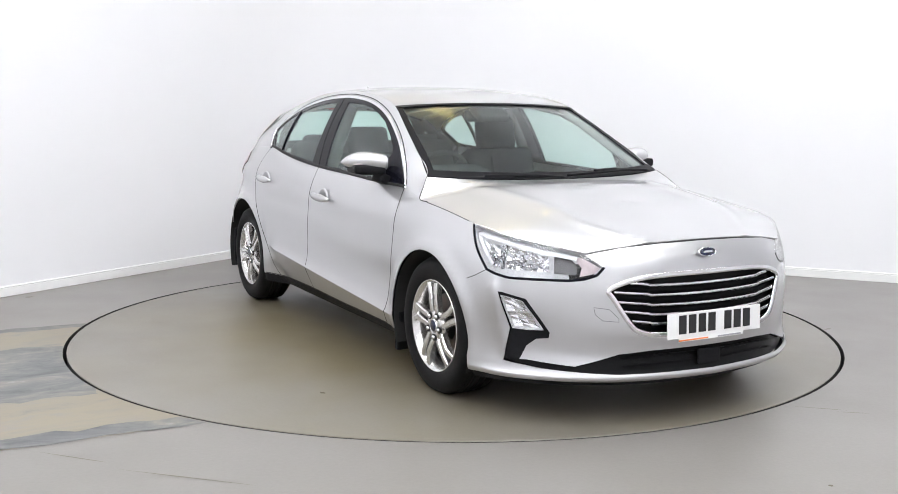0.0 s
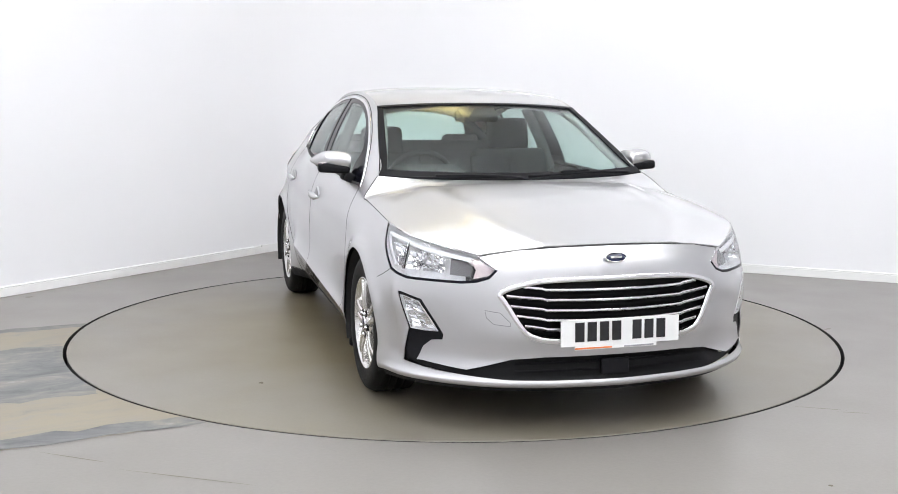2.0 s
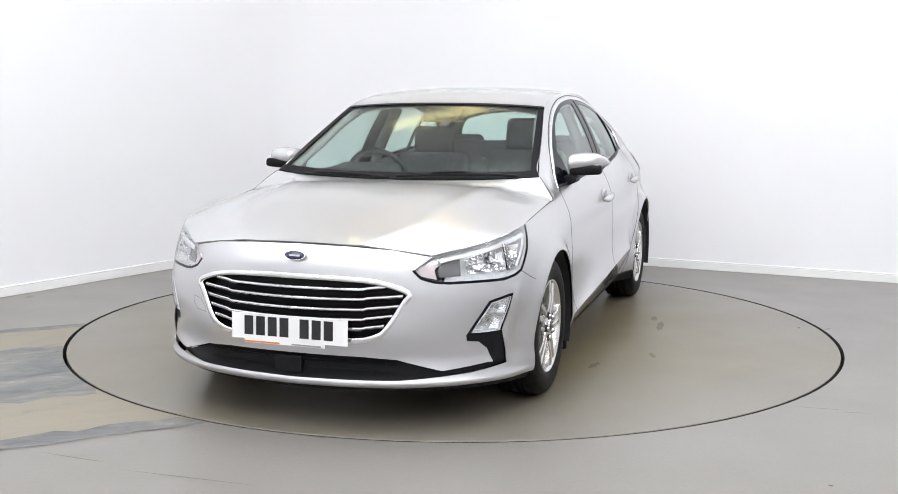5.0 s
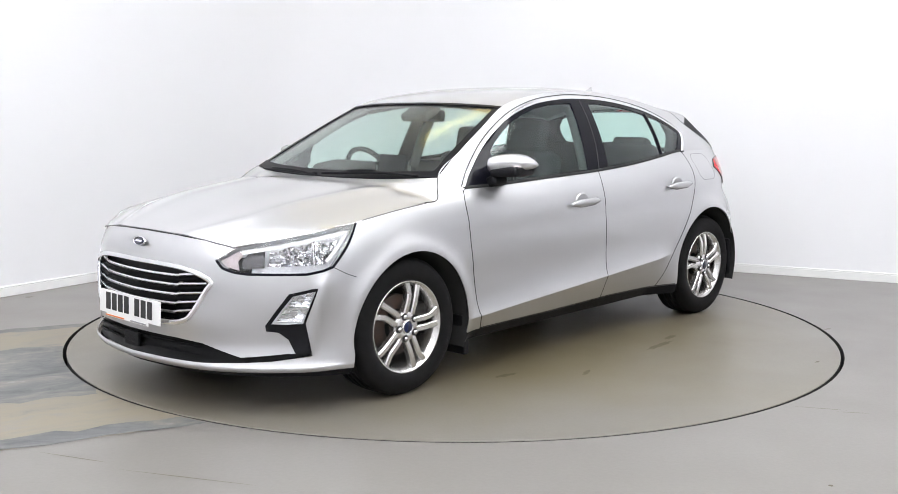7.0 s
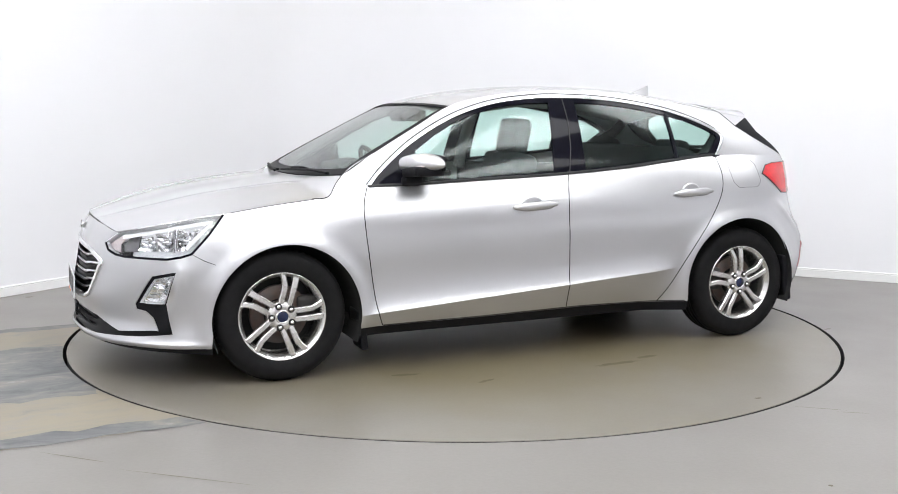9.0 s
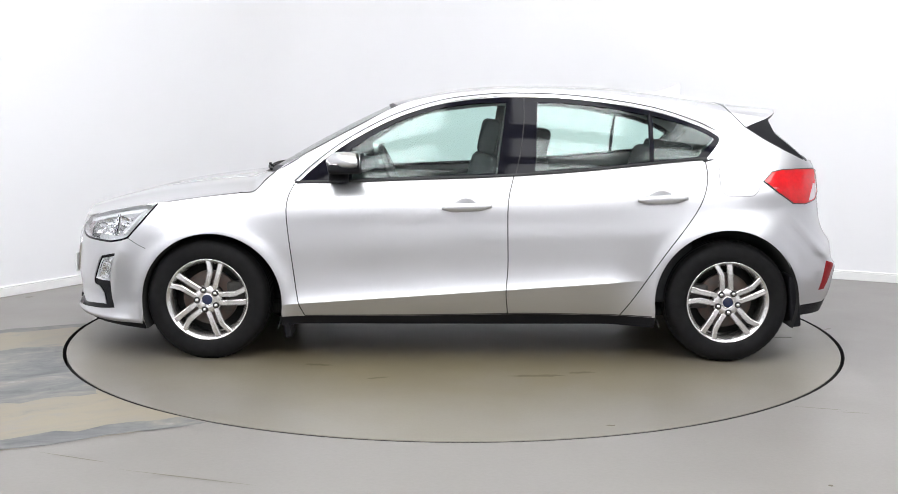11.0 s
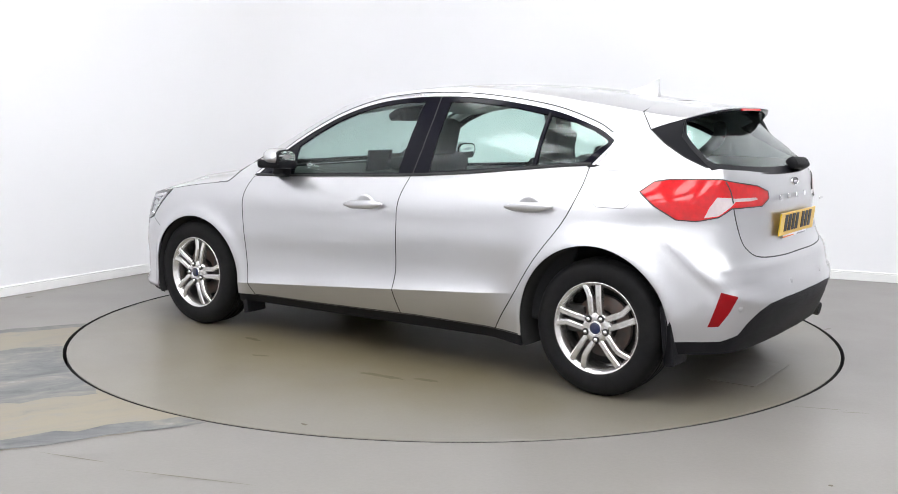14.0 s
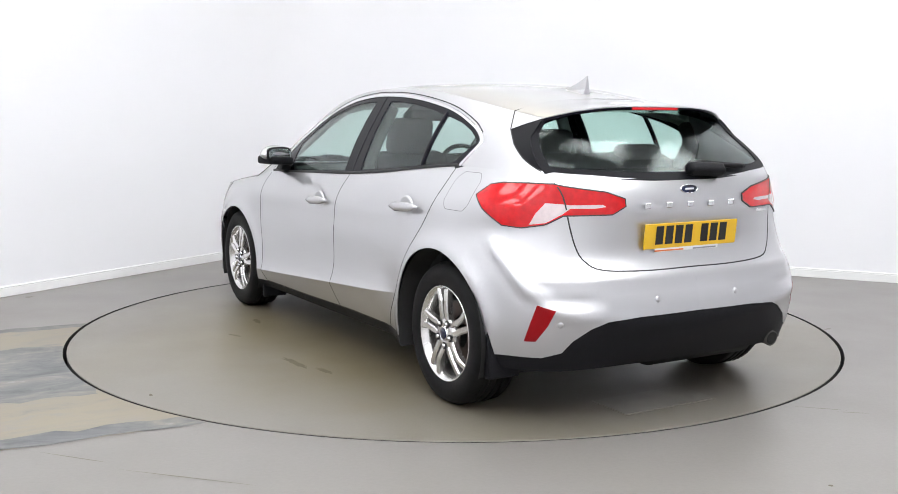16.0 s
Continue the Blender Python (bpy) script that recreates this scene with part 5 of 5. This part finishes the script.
def build_underbody():
    """Arch liners, floor pan, mud flaps, exhaust and valances, which keep daylight out from under the car."""
    for (cx, cz, r) in (ARCH_F, ARCH_R):
        for side in (1, -1):
            verts, faces, n = [], [], 30
            for i in range(n + 1):
                a = radians(-22 + 224 * i / n)
                for y, g in ((0.872, 0.004), (0.85, -0.004), (0.60, 0.0), (0.58, -0.30)):
                    verts.append((cx + (r + g) * math.cos(a), side * y, cz + (r + g) * math.sin(a)))
            fs = grid_faces(n + 1, 4, side > 0)
            mesh_ob("arch_liner", verts, fs, CAVITY, car, "black wheel arch liner")
    bm = box((3.4, 1.36, 0.06), pose(0, 0, 0.24), 0.02)
    add_box(bm, (0.42, 1.02, 0.05), pose(1.84, 0, 0.20), 0.02)
    add_box(bm, (0.66, 1.40, 0.03), pose(0.0, 0, 0.21), 0.01)
    add_box(bm, (1.56, 1.56, 0.04), pose(0.0, 0, 0.225), 0.01)
    add_box(bm, (0.34, 1.06, 0.08), pose(-1.72, 0, 0.30), 0.02)
    part("floor_pan", bm, CAVITY, car, "black underbody")
    part("engine_bay", box((1.25, 1.15, 0.42), pose(1.42, 0, 0.46), 0.05), CAVITY, car, "black engine bay block")
    part("boot_tub", box((0.75, 1.10, 0.55), pose(-1.42, 0, 0.58), 0.05), CAVITY, car, "black boot tub")
    for x, y, h, z, w in ((0.940, 0.775, 0.20, 0.215, 0.035), (-1.690, 0.772, 0.27, 0.325, 0.05)):
        for side in (1, -1):
            bm = box((w, 0.15, h), pose(x, side * y, z, 0, 6, 0), 0.012, 3)
            part("mud_flap", bm, BLACK, car, "black plastic mud flap")
    bm = bmesh.new()
    bmesh.ops.create_cone(bm, cap_ends=True, segments=24, radius1=0.036, radius2=0.036, depth=0.16, matrix=pose(-1.865, -0.55, 0.272, 0, 90 - 8, 0))
    tip = part("exhaust_pipe", bm, ALLOY_DARK, car, "round steel exhaust tailpipe", True)
    # The pipe is solid; this dark plug paints the shade of its bore.
    bm = bmesh.new()
    bmesh.ops.create_cone(bm, cap_ends=True, segments=24, radius1=0.030, radius2=0.030, depth=0.12, matrix=pose(-1.887, -0.55, 0.272, 0, 90 - 8, 0))
    part("bore_shade", bm, PIT, tip, "dark disc painted for the shade of the bore")
    bm = bmesh.new()
    bmesh.ops.create_cone(bm, cap_ends=True, segments=24, radius1=0.10, radius2=0.10, depth=0.55, matrix=Matrix.Translation((-1.72, -0.25, 0.24)) @ Matrix.Rotation(radians(90), 4, "X") @ Matrix.Diagonal((1.2, 0.8, 1, 1)))
    part("silencer", bm, CAVITY, car, "dark exhaust silencer", True)


build_underbody()


# ---------------------------------------------------------------- handles, mirrors, wipers, aerial
def build_handle(x, z, door, side):
    y = float(lower(*[np.array([q]) for q in sx(x, z)])[0, 1])
    n, verts, faces = 13, [], []
    for i in range(n):
        f = i / (n - 1)
        px = x + 0.127 - 0.254 * f
        h = 0.022 * min(1.0, 0.35 + 3.0 * min(f, 1 - f))
        out = 0.014 + 0.024 * math.sin(math.pi * min(max(f, 0.04), 0.96)) ** 0.45
        for a in range(8):
            t = 2 * math.pi * a / 8
            verts.append((px, side * (y + out + 0.010 * math.cos(t)), z - 0.006 * (f - 0.5) * -2 + h * math.sin(t)))
    for i in range(n - 1):
        for a in range(8):
            b = (a + 1) % 8
            q = (i * 8 + a, i * 8 + b, (i + 1) * 8 + b, (i + 1) * 8 + a)
            faces.append(q if side > 0 else q[::-1])
    faces += [tuple(range(8))[::-1 if side > 0 else 1], tuple(range((n - 1) * 8, n * 8))[::1 if side > 0 else -1]]
    hd = mesh_ob("handle", verts, faces, PAINT, door, "silver pull handle")
    cv, cf = lathe([(0.001, 0.0008), (0.5, 0.0012), (0.8, 0.004), (0.94, 0.004), (1.0, 0.0035), (1.10, -0.004)], 32)
    cv = [(x + 0.005 + a * 0.058, side * (y + b + 0.001), z + c * 0.046) for a, b, c in cv]
    mesh_ob("handle_cup", cv, cf if side < 0 else [q[::-1] for q in cf], PAINT, door, "recessed finger cup")


for side, fd, rd in ((1, front_doors[0], rear_doors[0]), (-1, front_doors[1], rear_doors[1])):
    build_handle(0.007, 0.805, fd, side)
    build_handle(-0.990, 0.850, rd, side)


def build_mirror(side):
    """A door mirror: painted cap, black lower half, black foot on the door and the glass at its back."""
    rows, verts, faces = 15, [], []
    for i in range(rows):
        f = i / (rows - 1)
        y = 0.795 + 0.185 * f
        top = 1.072 + 0.014 * math.sin(math.pi * f * 0.8) - 0.045 * f ** 4
        low = 0.985 + 0.006 * f + 0.030 * f ** 4
        fx = 0.735 - 0.05 * f - 0.10 * f ** 5
        bx = 0.565 - 0.035 * f + 0.03 * f ** 4
        k = 1.0 if f < 0.97 else 0.6
        mid, hh = (top + low) / 2, (top - low) / 2 * k
        for a in range(16):
            t = 2 * math.pi * a / 16
            c, s_ = math.cos(t), math.sin(t)
            c = math.copysign(abs(c) ** 0.75, c)
            s_ = math.copysign(abs(s_) ** 0.75, s_)
            verts.append(((fx + bx) / 2 + (fx - bx) / 2 * c, side * y, mid + hh * s_))
    for i in range(rows - 1):
        for a in range(16):
            b = (a + 1) % 16
            q = (i * 16 + a, i * 16 + b, (i + 1) * 16 + b, (i + 1) * 16 + a)
            faces.append(q[::-1] if side > 0 else q)
    faces += [tuple(range(16)) if side > 0 else tuple(range(15, -1, -1)), tuple(range((rows - 1) * 16, rows * 16))[::-1 if side > 0 else 1]]
    door = front_doors[0] if side > 0 else front_doors[1]
    mr = mesh_ob("door_mirror", verts, faces, PAINT, car, "silver door mirror with a black lower half")
    sub = bmesh.new()
    add_box(sub, (0.165, 0.165, 0.050), pose(0.632, side * 0.868, 0.994, side * 3, 0, side * 8), 0.022, 4)
    part("mirror_base", sub, BLACK, mr, "black plastic lower shell", True)
    sub = bmesh.new()
    add_box(sub, (0.10, 0.06, 0.05), pose(0.665, side * 0.80, 0.948, side * 25, 0, 0), 0.015, 3)
    part("mirror_foot", sub, BLACK, mr, "black mirror foot", True)
    oval = [(math.copysign(abs(math.cos(a)) ** 0.6, math.cos(a)), math.copysign(abs(math.sin(a)) ** 0.6, math.sin(a))) for a in (2 * math.pi * k / 28 for k in range(28))]
    for name, w, h, back, m_, lab in (("mirror_rim", 0.082, 0.044, 0.558, BLACK, "black mirror rim"), ("mirror_glass", 0.070, 0.036, 0.5535, mat("mirror_silver", (0.9, 0.9, 0.9), 0.02, 1.0), "mirror glass")):
        bm = bmesh.new()
        face = bm.faces.new([bm.verts.new(pose(back, side * 0.872, 1.030, 0, 0, side * 8) @ Vector((0, w * a, h * b))) for a, b in oval])
        made = bmesh.ops.extrude_face_region(bm, geom=[face])
        for w_ in made["geom"]:
            if isinstance(w_, bmesh.types.BMVert):
                w_.co.x += 0.014
        bmesh.ops.recalc_face_normals(bm, faces=bm.faces)
        part(name, bm, m_, mr, lab)
    part("indicator", box((0.04, 0.060, 0.007), pose(0.668, side * 0.918, 1.020, 0, 0, side * -20), 0.002, 1), LENS, mr, "slim clear side repeater")


build_mirror(1)
build_mirror(-1)


def tube(name, points, r, material, parent, label="", flat=1.0):
    p = curve_through(points, 24)
    t = np.gradient(p, axis=0)
    t /= np.linalg.norm(t, axis=1)[:, None]
    a = np.cross(t, (0, 0, 1.0))
    a /= np.linalg.norm(a, axis=1)[:, None] + 1e-9
    b = np.cross(a, t)
    verts, faces = [], []
    for i in range(len(p)):
        for k in range(8):
            w = 2 * math.pi * k / 8
            verts.append(p[i] + a[i] * r * math.cos(w) + b[i] * r * flat * math.sin(w))
    for i in range(len(p) - 1):
        for k in range(8):
            j = (k + 1) % 8
            faces.append((i * 8 + k, i * 8 + j, (i + 1) * 8 + j, (i + 1) * 8 + k))
    faces += [tuple(range(7, -1, -1)), tuple(range((len(p) - 1) * 8, len(p) * 8))]
    return mesh_ob(name, verts, faces, material, parent, label)


for pts in ([(1.045, 0.62, 0.978), (1.085, 0.45, 0.985), (1.125, 0.20, 0.978), (1.14, 0.02, 0.970)], [(1.145, -0.02, 0.966), (1.135, -0.25, 0.968), (1.10, -0.45, 0.966), (1.06, -0.58, 0.964)]):
    wp = tube("wiper", pts, 0.007, BLACK, car, "black windscreen wiper")
    tube("wiper_arm", [(pts[0][0] + 0.02, pts[0][1] * 0.6, pts[0][2] - 0.005), (pts[1][0] + 0.012, pts[1][1] * 0.8, pts[1][2] + 0.008), (pts[2][0] + 0.0, pts[2][1], pts[2][2] + 0.010)], 0.007, BLACK, wp, "black wiper arm")
rear_wiper = tube("rear_wiper", [(-1.925, -0.03, 1.030), (-1.915, -0.12, 1.052), (-1.895, -0.22, 1.060), (-1.87, -0.40, 1.052)], 0.011, BLACK, tailgate, "black rear wiper")
part("wiper_cover", box((0.05, 0.20, 0.055), pose(-1.925, -0.115, 1.048, 4, 35, 0), 0.02, 3), BLACK, tailgate, "black wiper motor cover", True)


def build_aerial():
    verts, faces, n = [], [], 9
    for i in range(n):
        f = i / (n - 1)
        x = -1.085 - 0.155 * f
        top = 1.404 - 0.02 * f + 0.074 * f ** 1.25
        base = 1.390 - 0.028 * f
        for y, z in ((0.034 * (1 - 0.2 * f), base), (0.012, base + (top - base) * 0.35), (0.003, top), (-0.003, top), (-0.012, base + (top - base) * 0.35), (-0.034 * (1 - 0.2 * f), base)):
            verts.append((x, y, z))
    for i in range(n - 1):
        for k in range(6):
            j = (k + 1) % 6
            faces.append((i * 6 + k, (i + 1) * 6 + k, (i + 1) * 6 + j, i * 6 + j))
    faces += [tuple(range(6)), tuple(range(n * 6 - 1, n * 6 - 7, -1))]
    mesh_ob("aerial", verts, faces, PAINT, car, "silver shark-fin roof aerial", False)


build_aerial()
for y, z in ((0.654, 0.444), (0.22, 0.525), (-0.22, 0.525), (-0.654, 0.444)):
    q = ry(abs(y), z)
    c = lower(np.array([q[0]]), np.array([z]))[0] * np.array([1, np.sign(y), 1])
    nn = normals_of(lower, np.array([q[0]]), np.array([z]))[0] * np.array([1, np.sign(y), 1])
    v, f = lathe([(0.001, 0.002), (0.009, 0.002), (0.010, 0.0005), (0.013, 0.0005), (0.014, -0.002)], 20)
    rot = Vector((0, 1, 0)).rotation_difference(Vector(nn)).to_matrix().to_4x4()
    mm = Matrix.Translation(c) @ rot
    mesh_ob("parking_sensor", [tuple(mm @ Vector(q)) for q in v], [q[::-1] for q in f], PAINT, rear_bumper, "round painted parking sensor")


# ---------------------------------------------------------------- cabin
def cushion(size, m, bevel):
    return box(size, m, bevel, 4)


def build_seat(y, dx, drop, name="front_seat"):
    st = new(name)
    st.parent = car
    st["label"] = "charcoal fabric front seat with a headrest"
    part("seat", cushion((0.50, 0.50, 0.16), pose(dx + 0.02, y, 0.47, 0, -6, 0), 0.06), FABRIC, st, "", True)
    part("backrest", cushion((0.14, 0.48, 0.62), pose(dx + -0.30, y, 0.80 - drop * 0.6, 0, -16, 0), 0.06), FABRIC, st, "", True)
    part("headrest", cushion((0.10, 0.26, 0.20), pose(dx + -0.395, y, 1.215 - drop, 0, -12, 0), 0.045), FABRIC, st, "", True)
    for d in (-0.06, 0.06):
        part("headrest_post", box((0.014, 0.014, 0.12), pose(dx + -0.385, y + d, 1.11 - drop, 0, -12, 0), 0.003, 1), SATIN, st)


build_seat(0.36, 0.28, 0.065)
build_seat(-0.36, -0.06, 0.125)
bench = new("rear_bench")
bench.parent = car
bench["label"] = "charcoal fabric rear bench seat with headrests"
part("seat", cushion((0.50, 1.20, 0.16), pose(-0.72, 0, 0.50), 0.06), FABRIC, bench, "", True)
part("backrest", cushion((0.16, 1.20, 0.58), pose(-1.07, 0, 0.80, 0, -18, 0), 0.06), FABRIC, bench, "", True)
for y in (0.38, 0.0, -0.38):
    part("headrest", cushion((0.09, 0.26, 0.12 if y else 0.08), pose(-1.165, y, 1.065 if y else 1.035, 0, -16, 0), 0.035), FABRIC, bench, "", True)
v, f, n = crossing([(1.10, 0.940), (0.88, 0.952), (0.72, 0.940), (0.60, 0.86), (0.58, 0.60)], [(0.98, 0.70, 0.925), (0.84, 0.72, 0.930), (0.70, 0.73, 0.915), (0.60, 0.73, 0.85), (0.58, 0.73, 0.60)], 3.0, 24, 21, -1, 1, 0.01)
dash = mesh_ob("dashboard", v, f, DASH, car, "dark grey moulded dashboard", True, n)
part("instrument_hood", cushion((0.20, 0.36, 0.08), pose(0.66, -0.36, 0.955, 0, 8, 0), 0.035), DASH, dash, "", True)
part("touch_screen", box((0.02, 0.22, 0.13), pose(0.62, 0.0, 0.985, 0, -12, 0), 0.006, 2), GLOSS, dash, "upright black centre screen")
bm = bmesh.new()
wheel_m = pose(0.46, -0.36, 0.90, 0, -66, 0)
sv, sf = lathe([(0.185 + 0.015 * math.cos(2 * math.pi * a / 8), 0.015 * math.sin(2 * math.pi * a / 8)) for a in range(8)], 40, True)
steer = mesh_ob("steering_wheel", [tuple(wheel_m @ Vector((p[0], p[2], p[1]))) for p in sv], sf, DASH, car, "black leather steering wheel")
part("wheel_hub", cushion((0.13, 0.14, 0.05), wheel_m @ pose(0, 0, -0.01), 0.02), DASH, steer, "", True)
part("wheel_spoke", box((0.03, 0.36, 0.02), wheel_m @ pose(0, 0, -0.005), 0.006, 2), DASH, steer, "", True)
part("wheel_spoke", box((0.17, 0.03, 0.02), wheel_m @ pose(-0.09, 0, -0.005), 0.006, 2), DASH, steer, "", True)
rv = part("rear_view_mirror", cushion((0.04, 0.24, 0.065), pose(0.34, 0, 1.262, 0, -8, 0), 0.018), DASH, car, "black interior rear-view mirror", True)
part("sensor_housing", cushion((0.14, 0.20, 0.05), pose(0.40, 0, 1.278, 0, 27, 0), 0.02), DASH, rv, "black camera housing", True)
for side in (1, -1):
    dr = front_doors[0] if side > 0 else front_doors[1]
    part("inner_trim", cushion((1.06, 0.05, 0.62), pose(0.34, side * 0.735, 0.60, side * 4, 0, 0), 0.02), DASH, dr, "dark inner door trim", True)
    rr = rear_doors[0] if side > 0 else rear_doors[1]
    part("inner_trim", cushion((0.95, 0.05, 0.64), pose(-0.70, side * 0.725, 0.63, side * 4, -2, 0), 0.02), DASH, rr, "dark inner door trim", True)
    tube("pillar_trim", [(-0.235, side * 0.700, 0.93), (-0.25, side * 0.640, 1.10), (-0.275, side * 0.545, 1.31)], 0.034, PILLAR, car, "inner pillar trim, grey lining darkened for shade")
    tube("pillar_trim", [(0.93, side * 0.675, 0.97), (0.70, side * 0.62, 1.10), (0.50, side * 0.575, 1.215), (0.33, side * 0.545, 1.285)], 0.024, LINING, car, "pale grey inner pillar trim")
    tube("pillar_trim", [(-1.18, side * 0.66, 1.02), (-1.34, side * 0.57, 1.14), (-1.38, side * 0.50, 1.22)], 0.035, DASH, car, "dark inner pillar trim")
    tube("rail_trim", [(0.30, side * 0.545, 1.295), (-0.20, side * 0.535, 1.352), (-0.8, side * 0.53, 1.335), (-1.35, side * 0.53, 1.25)], 0.028, LINING, car, "pale grey roof rail trim")
for side in (1, -1):
    part("boot_trim", box((0.52, 0.03, 0.34), pose(-1.47, side * 0.655, 0.88, 0, 0, side * 12), 0.01, 2), DASH, car, "dark boot side trim")
part("parcel_shelf", box((0.50, 1.10, 0.03), pose(-1.46, 0, 0.985, 0, -3, 0), 0.01, 2), DASH, car, "dark parcel shelf")


# ---------------------------------------------------------------- what moves
TURN = [(0.0, -60.54), (0.5, -61.22), (1.0, -63.55), (1.5, -67.30), (2.0, -72.97), (2.5, -78.85), (3.0, -84.95), (3.5, -90.96), (4.0, -97.0), (4.5, -102.93), (5.0, -108.90),
        (5.5, -114.92), (6.0, -120.95), (6.5, -127.0), (7.0, -133.04), (7.5, -138.92), (8.0, -144.83), (8.5, -150.77), (9.0, -156.73), (9.5, -162.62), (10.0, -168.48),
        (10.5, -174.33), (11.0, -180.16), (11.5, -185.99), (12.0, -191.84), (12.5, -197.69), (13.0, -203.57), (13.5, -209.48), (14.0, -215.44), (14.5, -221.40),
        (15.0, -227.40), (15.5, -233.37), (16.0, -239.43)]


def motions():
    walk(car, [(t, pose(0, 0, 0, 0, 0, a) @ pose(-0.0761, 0.0421, 0)) for t, a in TURN])
    walk(turntable, [(t, pose(0, 0, 0, 0, 0, a)) for t, a in TURN])


motions()
